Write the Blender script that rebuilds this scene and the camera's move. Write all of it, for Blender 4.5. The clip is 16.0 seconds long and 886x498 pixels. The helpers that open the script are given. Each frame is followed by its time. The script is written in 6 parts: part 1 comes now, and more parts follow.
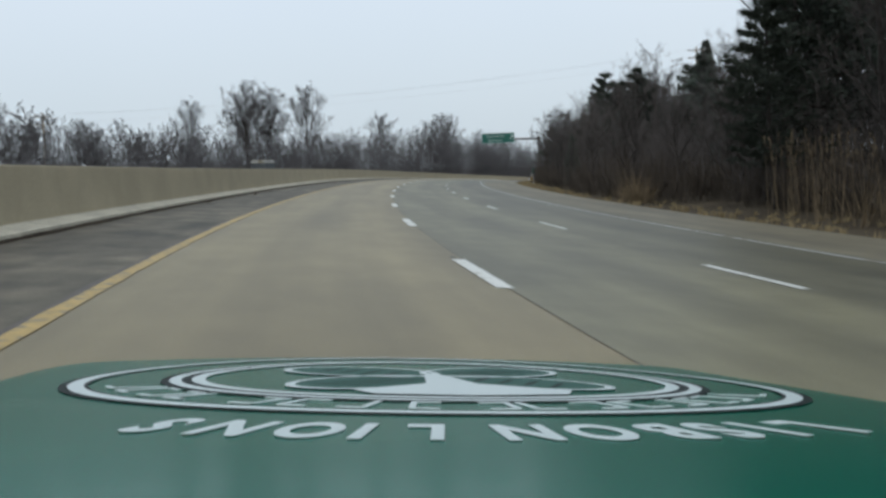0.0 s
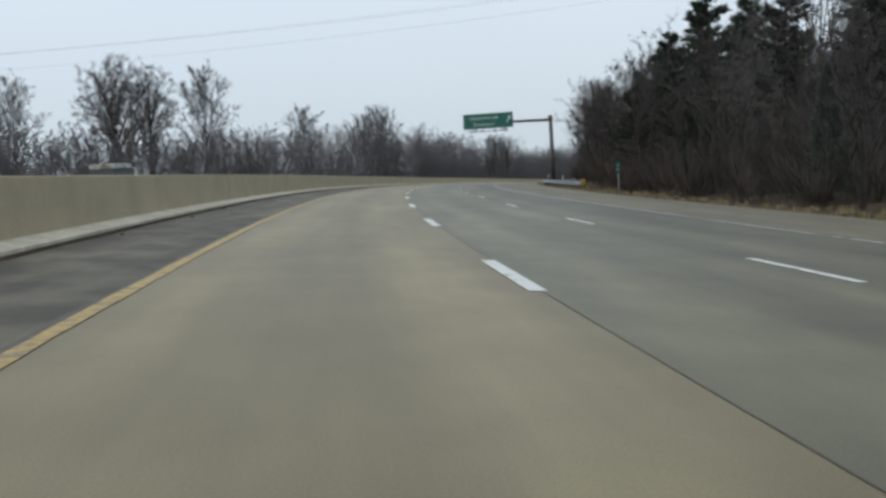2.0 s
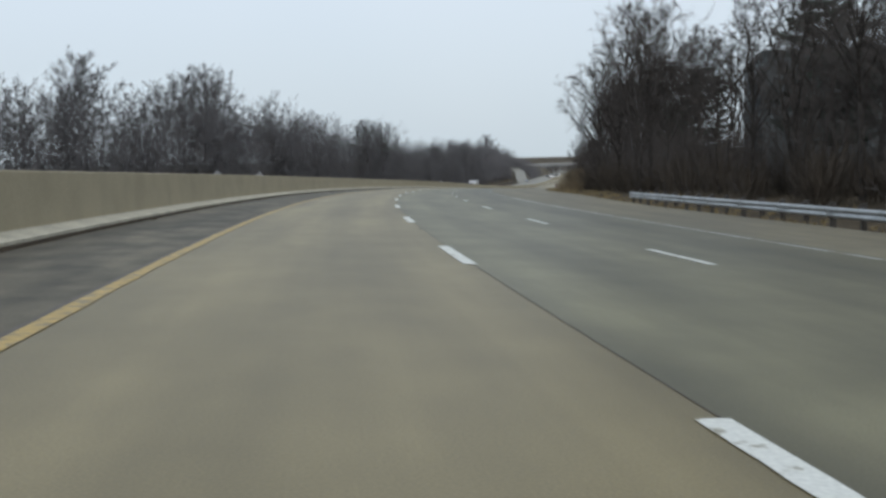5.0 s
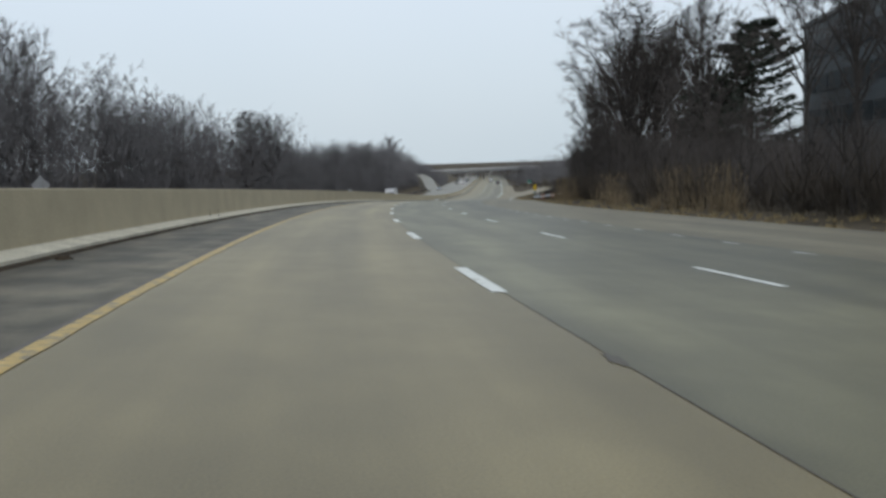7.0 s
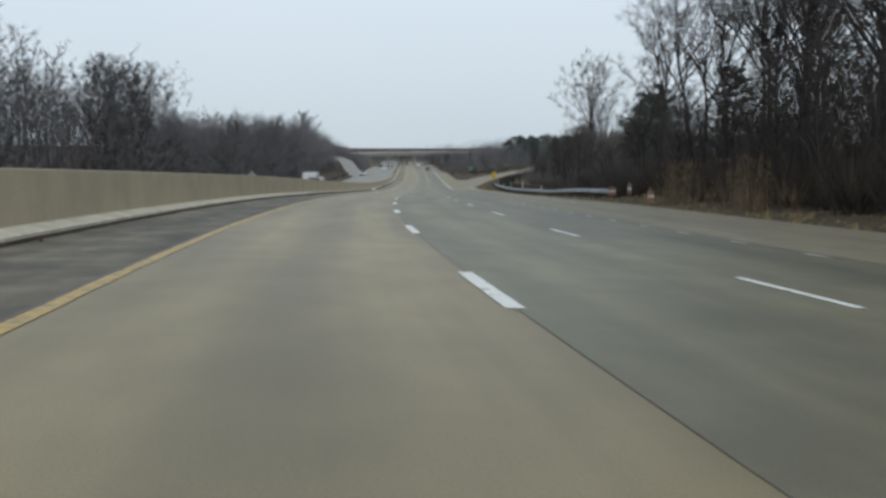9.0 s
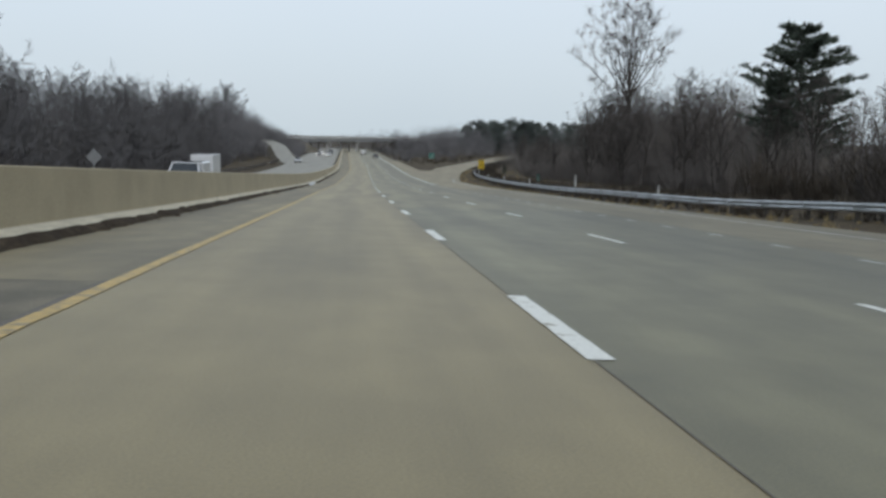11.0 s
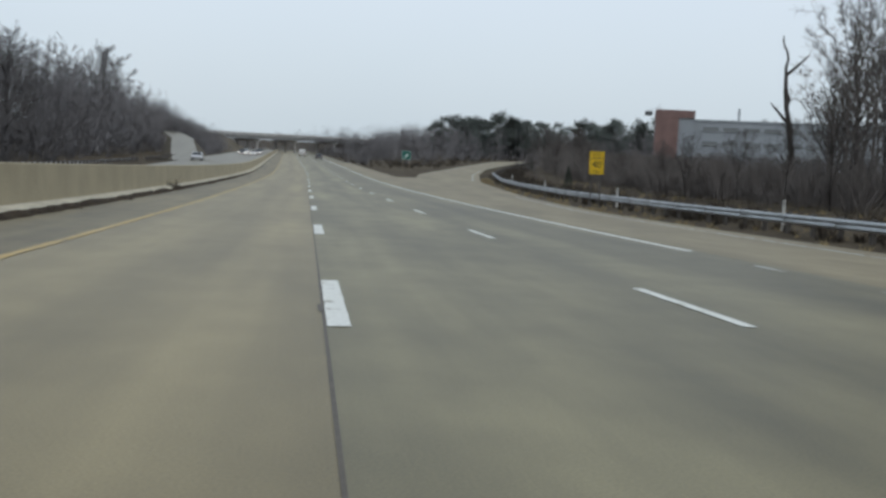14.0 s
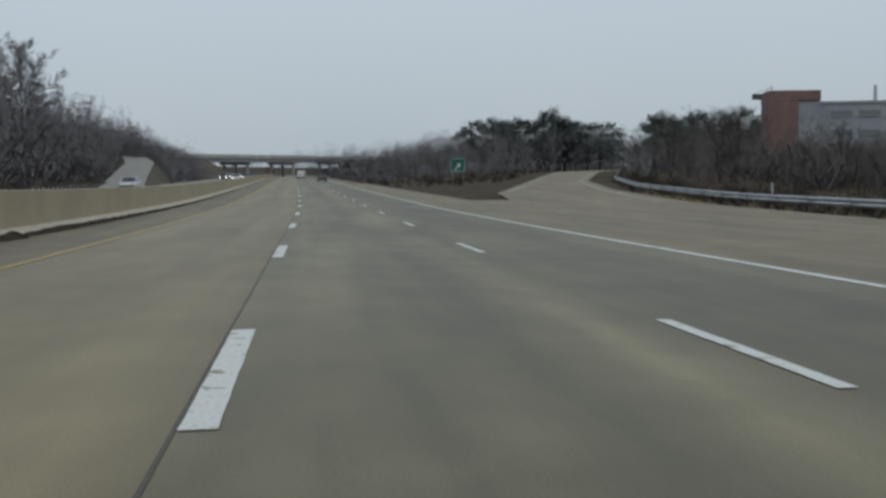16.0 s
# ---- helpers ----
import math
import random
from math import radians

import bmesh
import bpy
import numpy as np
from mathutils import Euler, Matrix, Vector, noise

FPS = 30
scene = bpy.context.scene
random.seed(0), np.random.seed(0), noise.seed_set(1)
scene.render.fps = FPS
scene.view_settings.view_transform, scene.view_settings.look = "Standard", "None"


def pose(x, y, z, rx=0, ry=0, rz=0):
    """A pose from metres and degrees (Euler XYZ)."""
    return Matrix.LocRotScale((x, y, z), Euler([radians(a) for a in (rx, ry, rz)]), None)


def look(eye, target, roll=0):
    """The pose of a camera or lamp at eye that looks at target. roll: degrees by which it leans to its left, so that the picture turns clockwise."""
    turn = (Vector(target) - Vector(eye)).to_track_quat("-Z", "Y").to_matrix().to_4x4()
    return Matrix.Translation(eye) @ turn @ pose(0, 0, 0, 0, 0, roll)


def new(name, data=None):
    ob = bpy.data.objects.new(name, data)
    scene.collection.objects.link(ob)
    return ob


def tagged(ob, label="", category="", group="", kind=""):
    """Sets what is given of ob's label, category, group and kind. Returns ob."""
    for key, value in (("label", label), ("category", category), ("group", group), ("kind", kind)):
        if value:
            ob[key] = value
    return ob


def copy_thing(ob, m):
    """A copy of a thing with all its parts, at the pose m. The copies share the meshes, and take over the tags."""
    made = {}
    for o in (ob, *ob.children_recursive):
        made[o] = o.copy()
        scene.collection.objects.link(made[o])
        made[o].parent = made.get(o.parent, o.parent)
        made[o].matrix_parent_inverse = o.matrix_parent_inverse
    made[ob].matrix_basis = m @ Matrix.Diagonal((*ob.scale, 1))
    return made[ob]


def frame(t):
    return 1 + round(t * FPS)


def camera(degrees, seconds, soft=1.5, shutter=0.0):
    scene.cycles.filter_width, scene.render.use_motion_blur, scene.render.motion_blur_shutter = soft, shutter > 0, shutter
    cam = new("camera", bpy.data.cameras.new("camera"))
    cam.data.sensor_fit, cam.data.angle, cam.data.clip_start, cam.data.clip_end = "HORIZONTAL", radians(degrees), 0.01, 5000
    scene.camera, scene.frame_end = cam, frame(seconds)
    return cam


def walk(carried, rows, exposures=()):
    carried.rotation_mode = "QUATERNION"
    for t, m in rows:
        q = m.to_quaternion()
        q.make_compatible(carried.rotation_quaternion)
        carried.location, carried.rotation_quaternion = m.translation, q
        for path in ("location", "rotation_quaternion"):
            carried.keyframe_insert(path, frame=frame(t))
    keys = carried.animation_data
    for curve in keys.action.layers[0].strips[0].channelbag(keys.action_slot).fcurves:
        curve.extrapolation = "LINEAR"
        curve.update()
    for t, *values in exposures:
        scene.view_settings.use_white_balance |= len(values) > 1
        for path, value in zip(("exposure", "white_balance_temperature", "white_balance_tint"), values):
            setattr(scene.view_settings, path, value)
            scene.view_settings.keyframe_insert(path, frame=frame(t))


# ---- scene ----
cam = camera(47.42, 16.0, soft=3.0)
# seconds, place, turn
ROWS = [
    (0.0, -1.91, -10.82, 1.295, 85.36, 1.95, -7.23),
    (0.5, -1.60, 4.80, 1.270, 84.87, 2.14, -8.15),
    (1.0, -0.93, 21.00, 1.251, 85.18, 1.58, -8.75),
    (1.5, -0.16, 36.15, 1.254, 85.70, 2.91, -10.62),
    (2.0, 1.02, 50.94, 1.253, 85.27, 3.61, -11.75),
    (2.5, 2.67, 66.52, 1.238, 84.33, 3.81, -13.43),
    (3.0, 4.73, 82.24, 1.194, 85.23, 2.88, -15.50),
    (3.5, 7.09, 97.88, 1.115, 85.31, 2.30, -16.42),
    (4.0, 9.78, 113.14, 0.993, 84.67, 1.27, -17.76),
    (4.5, 12.83, 128.41, 0.826, 84.62, 1.28, -19.17),
    (5.0, 16.26, 143.72, 0.623, 84.76, 1.48, -20.71),
    (5.5, 20.09, 159.04, 0.387, 84.95, 1.66, -22.33),
    (6.0, 24.35, 174.32, 0.118, 85.08, 1.78, -24.02),
    (6.5, 29.06, 189.49, -0.185, 85.06, 1.74, -25.70),
    (7.0, 34.21, 204.51, -0.524, 85.00, 1.69, -27.10),
    (7.5, 39.67, 219.27, -0.893, 84.79, 0.96, -28.09),
    (8.0, 45.70, 234.16, -1.304, 84.53, 0.80, -29.79),
    (8.5, 52.08, 248.87, -1.742, 83.77, 0.81, -30.84),
    (9.0, 58.52, 262.95, -2.185, 84.14, 0.03, -32.16),
    (9.5, 65.31, 277.06, -2.649, 84.07, -0.08, -33.49),
    (10.0, 72.65, 291.19, -3.145, 83.97, -0.32, -34.68),
    (10.5, 80.45, 305.23, -3.684, 83.81, -0.64, -35.35),
    (11.0, 88.51, 319.14, -4.279, 83.59, -0.96, -35.66),
    (11.5, 96.67, 332.91, -4.919, 83.48, -1.27, -35.81),
    (12.0, 104.71, 346.65, -5.563, 83.68, -1.69, -36.14),
    (12.5, 112.94, 360.22, -6.189, 84.36, -1.53, -36.97),
    (13.0, 121.43, 373.90, -6.816, 84.25, -2.80, -37.52),
    (13.5, 130.27, 387.50, -7.447, 84.09, -3.28, -38.17),
    (14.0, 138.99, 400.95, -8.045, 84.24, -2.49, -38.90),
    (14.5, 147.88, 414.78, -8.594, 82.97, -0.09, -38.87),
    (15.0, 156.39, 428.64, -9.064, 83.47, -1.09, -38.94),
    (15.5, 164.73, 442.04, -9.469, 85.18, 0.10, -38.49),
    (16.0, 172.80, 455.13, -9.827, 85.31, 0.54, -38.75),
]
walk(cam, [(t, pose(*p)) for t, *p in ROWS], [(0.0, 0.0), (13.0, 0.0), (14.5, -0.02), (15.0, 0.0), (15.5, 0.02), (16.0, -0.48)])

# ---------------------------------------------------------------- the light
world = bpy.data.worlds.new("overcast")
scene.world = world
world.use_nodes = True
wn, wl = world.node_tree.nodes, world.node_tree.links
bg = wn["Background"]
sky = wn.new("ShaderNodeTexSky")
sky.sky_type, sky.sun_disc = "NISHITA", False
sky.sun_elevation, sky.sun_rotation = radians(38), radians(200)
sky.air_density, sky.dust_density = 1.0, 4.0
coord = wn.new("ShaderNodeTexCoord")
sep = wn.new("ShaderNodeSeparateXYZ")
ramp = wn.new("ShaderNodeValToRGB")
ramp.color_ramp.elements[0].position, ramp.color_ramp.elements[0].color = 0.0, (0.58, 0.665, 0.725, 1)
ramp.color_ramp.elements[1].position, ramp.color_ramp.elements[1].color = 0.6, (0.55, 0.64, 0.74, 1)
mid = ramp.color_ramp.elements.new(0.2)
mid.color = (0.69, 0.78, 0.88, 1)
cloud = wn.new("ShaderNodeTexNoise")
cloud.inputs["Scale"].default_value, cloud.inputs["Detail"].default_value = 2.2, 3.0
cmix = wn.new("ShaderNodeMix")
cmix.data_type, cmix.blend_type = "RGBA", "OVERLAY"
cmix.inputs[0].default_value = 0.13
smix = wn.new("ShaderNodeMix")
smix.data_type = "RGBA"
smix.inputs[0].default_value = 0.012
wl.new(coord.outputs["Generated"], sep.inputs[0])
wl.new(sep.outputs["Z"], ramp.inputs[0])
wl.new(coord.outputs["Generated"], cloud.inputs["Vector"])
wl.new(ramp.outputs[0], cmix.inputs[6])
wl.new(cloud.outputs[0], cmix.inputs[7])
wl.new(cmix.outputs[2], smix.inputs[6])
wl.new(sky.outputs[0], smix.inputs[7])
wl.new(smix.outputs[2], bg.inputs[0])
bg.inputs[1].default_value = 1.0
sun = new("sun", bpy.data.lights.new("sun", "SUN"))
sun.data.energy, sun.data.angle, sun.data.color = 0.5, radians(40), (1.0, 0.96, 0.9)
sun.matrix_world = look((0, 0, 60), (14, 38, 0))


# ---------------------------------------------------------------- materials
def material(name, base, rough=0.8, metal=0.0, grain=0.0, grain_scale=40.0, stain=0.0, stain_scale=1.2, bump=0.0,
             dark=None, streak=False, mottle=0.0, rand=0.0, glass=False, spec=0.5, coat=0.0, wear_shade=None, fluff=0.0, edge=(0.36, 0.66), blotch=0.0):
    """A principled surface: base colour, fine grain, larger stains, a fine bump; streak: the stains run along the road;
    fluff: how far thin twigs and needles shade as one soft mass, by a normal that leans upwards; edge: how sharply the stains end; blotch: patches about a metre across."""
    m = bpy.data.materials.new(name)
    m.use_nodes = True
    n, l = m.node_tree.nodes, m.node_tree.links
    b = n["Principled BSDF"]
    b.inputs["Roughness"].default_value, b.inputs["Metallic"].default_value = rough, metal
    b.inputs["Specular IOR Level"].default_value = spec
    b.inputs["Coat Weight"].default_value = coat
    b.inputs["Base Color"].default_value = (*base, 1)
    if fluff:
        ge = n.new("ShaderNodeNewGeometry")
        sc = n.new("ShaderNodeVectorMath")
        sc.operation = "SCALE"
        sc.inputs["Scale"].default_value = 1 - fluff
        ad = n.new("ShaderNodeVectorMath")
        ad.operation = "ADD"
        ad.inputs[1].default_value = (0, 0, fluff)
        no = n.new("ShaderNodeVectorMath")
        no.operation = "NORMALIZE"
        l.new(ge.outputs["Normal"], sc.inputs[0])
        l.new(sc.outputs[0], ad.inputs[0])
        l.new(ad.outputs[0], no.inputs[0])
        l.new(no.outputs[0], b.inputs["Normal"])
    if glass:
        b.inputs["Transmission Weight"].default_value = 1.0
    if streak:
        uv = n.new("ShaderNodeUVMap")
        mp = n.new("ShaderNodeMapping")
        mp.inputs["Scale"].default_value = (1.0, 0.035, 1.0)
        l.new(uv.outputs[0], mp.inputs[0])
        vec = uv.outputs[0]
        vec2 = mp.outputs[0]
    else:
        tc = n.new("ShaderNodeTexCoord")
        vec = vec2 = tc.outputs["Object"]
    col = None
    if stain:
        t = n.new("ShaderNodeTexNoise")
        t.inputs["Scale"].default_value, t.inputs["Detail"].default_value = stain_scale, 5.0
        l.new(vec2, t.inputs["Vector"])
        r = n.new("ShaderNodeValToRGB")
        r.color_ramp.elements[0].position, r.color_ramp.elements[1].position = edge
        lo = dark or tuple(c * (1 - stain) for c in base)
        r.color_ramp.elements[0].color, r.color_ramp.elements[1].color = (*lo, 1), (*base, 1)
        l.new(t.outputs[0], r.inputs[0])
        col = r.outputs[0]
    if grain:
        t = n.new("ShaderNodeTexNoise")
        t.inputs["Scale"].default_value, t.inputs["Detail"].default_value = grain_scale, 4.0
        l.new(vec, t.inputs["Vector"])
        mr = n.new("ShaderNodeMapRange")
        mr.inputs[1].default_value, mr.inputs[2].default_value = 0.3, 0.7
        mr.inputs[3].default_value, mr.inputs[4].default_value = 1 - grain, 1 + grain
        l.new(t.outputs[0], mr.inputs[0])
        mx = n.new("ShaderNodeMix")
        mx.data_type, mx.blend_type = "RGBA", "MULTIPLY"
        mx.inputs[0].default_value = 1.0
        if col:
            l.new(col, mx.inputs[6])
        else:
            mx.inputs[6].default_value = (*base, 1)
        l.new(mr.outputs[0], mx.inputs[7])
        col = mx.outputs[2]
        if bump:
            bp = n.new("ShaderNodeBump")
            bp.inputs["Strength"].default_value, bp.inputs["Distance"].default_value = bump, 0.01
            l.new(t.outputs[0], bp.inputs["Height"])
            l.new(bp.outputs[0], b.inputs["Normal"])
    for amount, size, lo, hi in ((mottle, (0.55, 0.11, 1.0), 0.36, 0.64), (blotch, (1.25, 0.8, 1.0), 0.38, 0.64)):
        # broad uneven patches of damp and wear
        if not amount:
            continue
        mq = n.new("ShaderNodeMapping")
        mq.inputs["Scale"].default_value = size
        l.new(vec, mq.inputs[0])
        t = n.new("ShaderNodeTexNoise")
        t.inputs["Scale"].default_value, t.inputs["Detail"].default_value = 1.0, 4.0
        l.new(mq.outputs[0], t.inputs["Vector"])
        mr = n.new("ShaderNodeMapRange")
        mr.inputs[1].default_value, mr.inputs[2].default_value = lo, hi
        mr.inputs[3].default_value, mr.inputs[4].default_value = 1 - amount, 1 + amount * 0.4
        l.new(t.outputs[0], mr.inputs[0])
        mx = n.new("ShaderNodeMix")
        mx.data_type, mx.blend_type = "RGBA", "MULTIPLY"
        mx.inputs[0].default_value = 1.0
        l.new(col, mx.inputs[6])
        l.new(mr.outputs[0], mx.inputs[7])
        col = mx.outputs[2]
    if wear_shade:
        # tyre tracks, oil lines and painted dimming of the outer lane: a factor across the road, stop by stop, between
        # two offsets
        u0, u1, stops = wear_shade
        sx = n.new("ShaderNodeSeparateXYZ")
        l.new(vec, sx.inputs[0])
        nz = n.new("ShaderNodeTexNoise")
        nz.inputs["Scale"].default_value = 0.9
        l.new(vec2, nz.inputs["Vector"])
        ad = n.new("ShaderNodeMath")
        ad.operation = "MULTIPLY_ADD"
        ad.inputs[1].default_value = 0.7
        l.new(nz.outputs[0], ad.inputs[0])
        l.new(sx.outputs[0], ad.inputs[2])
        mr = n.new("ShaderNodeMapRange")
        mr.inputs[1].default_value, mr.inputs[2].default_value = u0 + 0.35, u1 + 0.35
        l.new(ad.outputs[0], mr.inputs[0])
        rp = n.new("ShaderNodeValToRGB")
        rp.color_ramp.interpolation = "B_SPLINE"
        el = rp.color_ramp.elements
        while len(el) < len(stops):
            el.new(0.5)
        for i, c in enumerate(stops):
            el[i].position = i / (len(stops) - 1)
            el[i].color = (c, c, c, 1)
        l.new(mr.outputs[0], rp.inputs[0])
        mx = n.new("ShaderNodeMix")
        mx.data_type, mx.blend_type = "RGBA", "MULTIPLY"
        mx.inputs[0].default_value = 1.0
        l.new(col, mx.inputs[6])
        l.new(rp.outputs[0], mx.inputs[7])
        col = mx.outputs[2]
    if rand:
        oi = n.new("ShaderNodeObjectInfo")
        mr = n.new("ShaderNodeMapRange")
        mr.inputs[3].default_value, mr.inputs[4].default_value = 1 - rand, 1 + rand
        l.new(oi.outputs["Random"], mr.inputs[0])
        mx = n.new("ShaderNodeMix")
        mx.data_type, mx.blend_type = "RGBA", "MULTIPLY"
        mx.inputs[0].default_value = 1.0
        if col:
            l.new(col, mx.inputs[6])
        else:
            mx.inputs[6].default_value = (*base, 1)
        l.new(mr.outputs[0], mx.inputs[7])
        col = mx.outputs[2]
    if col:
        l.new(col, b.inputs["Base Color"])
    return m


def glowing(name, colour, strength):
    m = bpy.data.materials.new(name)
    m.use_nodes = True
    b = m.node_tree.nodes["Principled BSDF"]
    b.inputs["Base Color"].default_value = (*colour, 1)
    b.inputs["Emission Color"].default_value = (*colour, 1)
    b.inputs["Emission Strength"].default_value = strength
    return m


M_LANE = material("worn_concrete", (0.312, 0.252, 0.13), 0.5, spec=0.38, blotch=0.09, grain=0.14, grain_scale=55, stain=0.2, stain_scale=1.3, mottle=0.16, bump=0.15, streak=True, wear_shade=(-4.0, 0.1, (0.8, 0.98, 1.0, 0.82, 0.8, 1.0, 0.97, 0.72)))
# the outer stops also hold lens falloff and reflected dark woods, painted in
M_LANE2 = material("grey_asphalt", (0.226, 0.204, 0.117), 0.5, spec=0.38, blotch=0.14, grain=0.16, grain_scale=55, stain=0.25, stain_scale=1.1, mottle=0.26, bump=0.15, streak=True, wear_shade=(0.1, 7.2, (0.8, 1.05, 1.0, 0.74, 0.98, 1.02, 0.68, 0.8, 0.74, 0.5, 0.6, 0.64, 0.56)))
M_LANE3 = material("tan_concrete", (0.278, 0.24, 0.13), 0.5, spec=0.38, blotch=0.15, grain=0.15, grain_scale=55, stain=0.3, stain_scale=1.2, mottle=0.28, bump=0.15, streak=True, wear_shade=(0.0, 7.2, (0.8, 1.0, 0.98, 0.66, 0.9, 1.0, 0.66, 0.84, 0.78, 0.54, 0.68, 0.72, 0.66)))
M_SHOULDER = material("dark_asphalt", (0.176, 0.153, 0.105), 0.66, spec=0.3, mottle=0.3, blotch=0.45, grain=0.25, grain_scale=40, stain=0.25, stain_scale=2.2, bump=0.25, streak=True)
M_FAR_PAVE = material("far_pavement", (0.235, 0.212, 0.16), 0.5, grain=0.12, grain_scale=20, stain=0.2, stain_scale=0.8, streak=True)
M_INNER = material("tan_shoulder", (0.232, 0.188, 0.098), 0.56, spec=0.42, grain=0.16, grain_scale=45, stain=0.3, stain_scale=1.2, bump=0.15, streak=True, mottle=0.2, blotch=0.2)
M_VERGE_PAVE = material("pale_shoulder", (0.215, 0.182, 0.11), 0.6, grain=0.15, grain_scale=45, stain=0.25, stain_scale=0.8, mottle=0.2, blotch=0.15, bump=0.15, streak=True)
M_RAMP = material("tan_ramp", (0.285, 0.235, 0.14), 0.58, spec=0.32, grain=0.15, grain_scale=45, stain=0.22, stain_scale=0.8, mottle=0.18, blotch=0.12, bump=0.15, streak=True)
M_WHITE = material("white_road_paint", (0.76, 0.76, 0.7), 0.6, grain=0.12, grain_scale=30, stain=0.5, stain_scale=5.5, dark=(0.3, 0.27, 0.19), edge=(0.33, 0.42))
M_FADED = material("faded_white_paint", (0.5, 0.5, 0.46), 0.6, grain=0.25, grain_scale=14, stain=0.3, stain_scale=2.2, dark=(0.24, 0.21, 0.14), edge=(0.38, 0.52))
M_YELLOW = material("yellow_road_paint", (0.48, 0.325, 0.095), 0.55, grain=0.2, grain_scale=10, stain=0.3, stain_scale=6.5, dark=(0.25, 0.2, 0.11), edge=(0.36, 0.5))
M_TAR = material("tar_joint", (0.09, 0.074, 0.054), 0.6, grain=0.3, grain_scale=12)
M_HOLLOW = material("worn_brown_paving", (0.215, 0.185, 0.115), 0.7, spec=0.3, grain=0.25, grain_scale=14, stain=0.35, stain_scale=3)
M_BARRIER = material("barrier_concrete", (0.44, 0.378, 0.255), 0.85, grain=0.08, grain_scale=22, stain=0.14, stain_scale=0.7, bump=0.3, rand=0.015)
M_TOE = material("pale_barrier_toe", (0.61, 0.56, 0.435), 0.85, grain=0.15, grain_scale=14, stain=0.22, stain_scale=1.5, bump=0.3)
M_DIRT = material("gutter_dirt", (0.062, 0.047, 0.032), 0.95, spec=0.1, bump=0.6, grain=0.45, grain_scale=9, stain=0.4, stain_scale=1.2)
M_GROUND = material("leaf_litter", (0.105, 0.083, 0.056), 0.95, spec=0.1, grain=0.35, grain_scale=3, stain=0.4, stain_scale=0.25, bump=0.5)
M_GRASS = material("dry_grass", (0.29, 0.225, 0.12), 0.9, spec=0.1, grain=0.35, grain_scale=6, rand=0.1, fluff=0.5)
M_REED = material("dry_reed", (0.19, 0.145, 0.09), 0.9, spec=0.1, grain=0.3, grain_scale=4, fluff=0.5)
M_BARK = material("grey_bark", (0.075, 0.067, 0.061), 0.9, spec=0.15, grain=0.3, grain_scale=5, stain=0.3, stain_scale=1.0, rand=0.2)
# lighter copy of the bare twigs, with middle-distance haze put into the colour
M_HAZED_MIDTWIG = material("haze_tinted_twigs", (0.155, 0.138, 0.126), 0.95, spec=0.1, grain=0.2, grain_scale=1.0, fluff=0.7)
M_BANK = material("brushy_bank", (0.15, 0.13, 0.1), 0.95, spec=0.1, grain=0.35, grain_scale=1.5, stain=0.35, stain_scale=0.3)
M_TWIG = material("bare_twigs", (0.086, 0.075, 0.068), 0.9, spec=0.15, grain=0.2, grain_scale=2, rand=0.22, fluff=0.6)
# twigs across the far carriageway; a little haze is mixed into their grey
M_HAZED_SIDETWIG = material("hazed_side_woods", (0.128, 0.121, 0.121), 0.95, spec=0.15, grain=0.2, grain_scale=0.4, fluff=0.75)
# needles of the distant pines, their green lightened and greyed as haze
M_HAZED_NEEDLE = material("hazed_pine_needles", (0.105, 0.12, 0.108), 0.9, spec=0.1, grain=0.25, grain_scale=1.0, rand=0.15, fluff=0.8)
# twig colour of the farthest woods, paled to stand in for haze
M_HAZED_FARTWIG = material("hazed_far_woods", (0.2, 0.19, 0.19), 0.95, spec=0.15, grain=0.2, grain_scale=0.4, fluff=0.75)
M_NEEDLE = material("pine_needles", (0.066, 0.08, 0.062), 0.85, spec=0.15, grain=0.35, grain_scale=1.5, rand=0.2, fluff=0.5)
M_BUSH = material("brown_undergrowth", (0.068, 0.056, 0.044), 0.95, spec=0.1, grain=0.3, grain_scale=1.5, rand=0.25, fluff=0.55)
M_STEEL = material("galvanised_steel", (0.5, 0.52, 0.53), 0.45, metal=0.7, grain=0.12, grain_scale=6, stain=0.2, stain_scale=1.0)
M_RUST = material("weathered_steel", (0.13, 0.12, 0.11), 0.6, metal=0.4, grain=0.25, grain_scale=5, stain=0.3, stain_scale=1.0)
M_POST = material("timber_post", (0.22, 0.18, 0.13), 0.9, grain=0.3, grain_scale=12)
M_GREEN = material("green_sign_sheeting", (0.005, 0.125, 0.095), 0.4, grain=0.06, grain_scale=3, stain=0.12, stain_scale=0.8)
M_ORANGE = material("faded_orange_board", (0.34, 0.2, 0.14), 0.7, grain=0.15, grain_scale=8, stain=0.3, stain_scale=4)
M_DULL_GREEN = material("faded_green_sheeting", (0.025, 0.075, 0.062), 0.6, grain=0.12, grain_scale=5, stain=0.3, stain_scale=2)
M_LETTER = material("white_sign_letters", (0.5, 0.6, 0.57), 0.4)
M_YSIGN = material("yellow_sign_sheeting", (0.75, 0.5, 0.02), 0.4, grain=0.06, grain_scale=4)
M_ENDCAP = material("faded_yellow_endcap", (0.42, 0.27, 0.05), 0.6, grain=0.1, grain_scale=8, stain=0.25, stain_scale=6)
M_BLACK = material("black_paint", (0.015, 0.015, 0.015), 0.5)
M_ALU = material("sign_back_aluminium", (0.45, 0.46, 0.47), 0.4, metal=0.8, grain=0.1, grain_scale=4)
M_BRICK = material("red_brick", (0.235, 0.15, 0.135), 0.9, grain=0.15, grain_scale=6, stain=0.2, stain_scale=0.4)
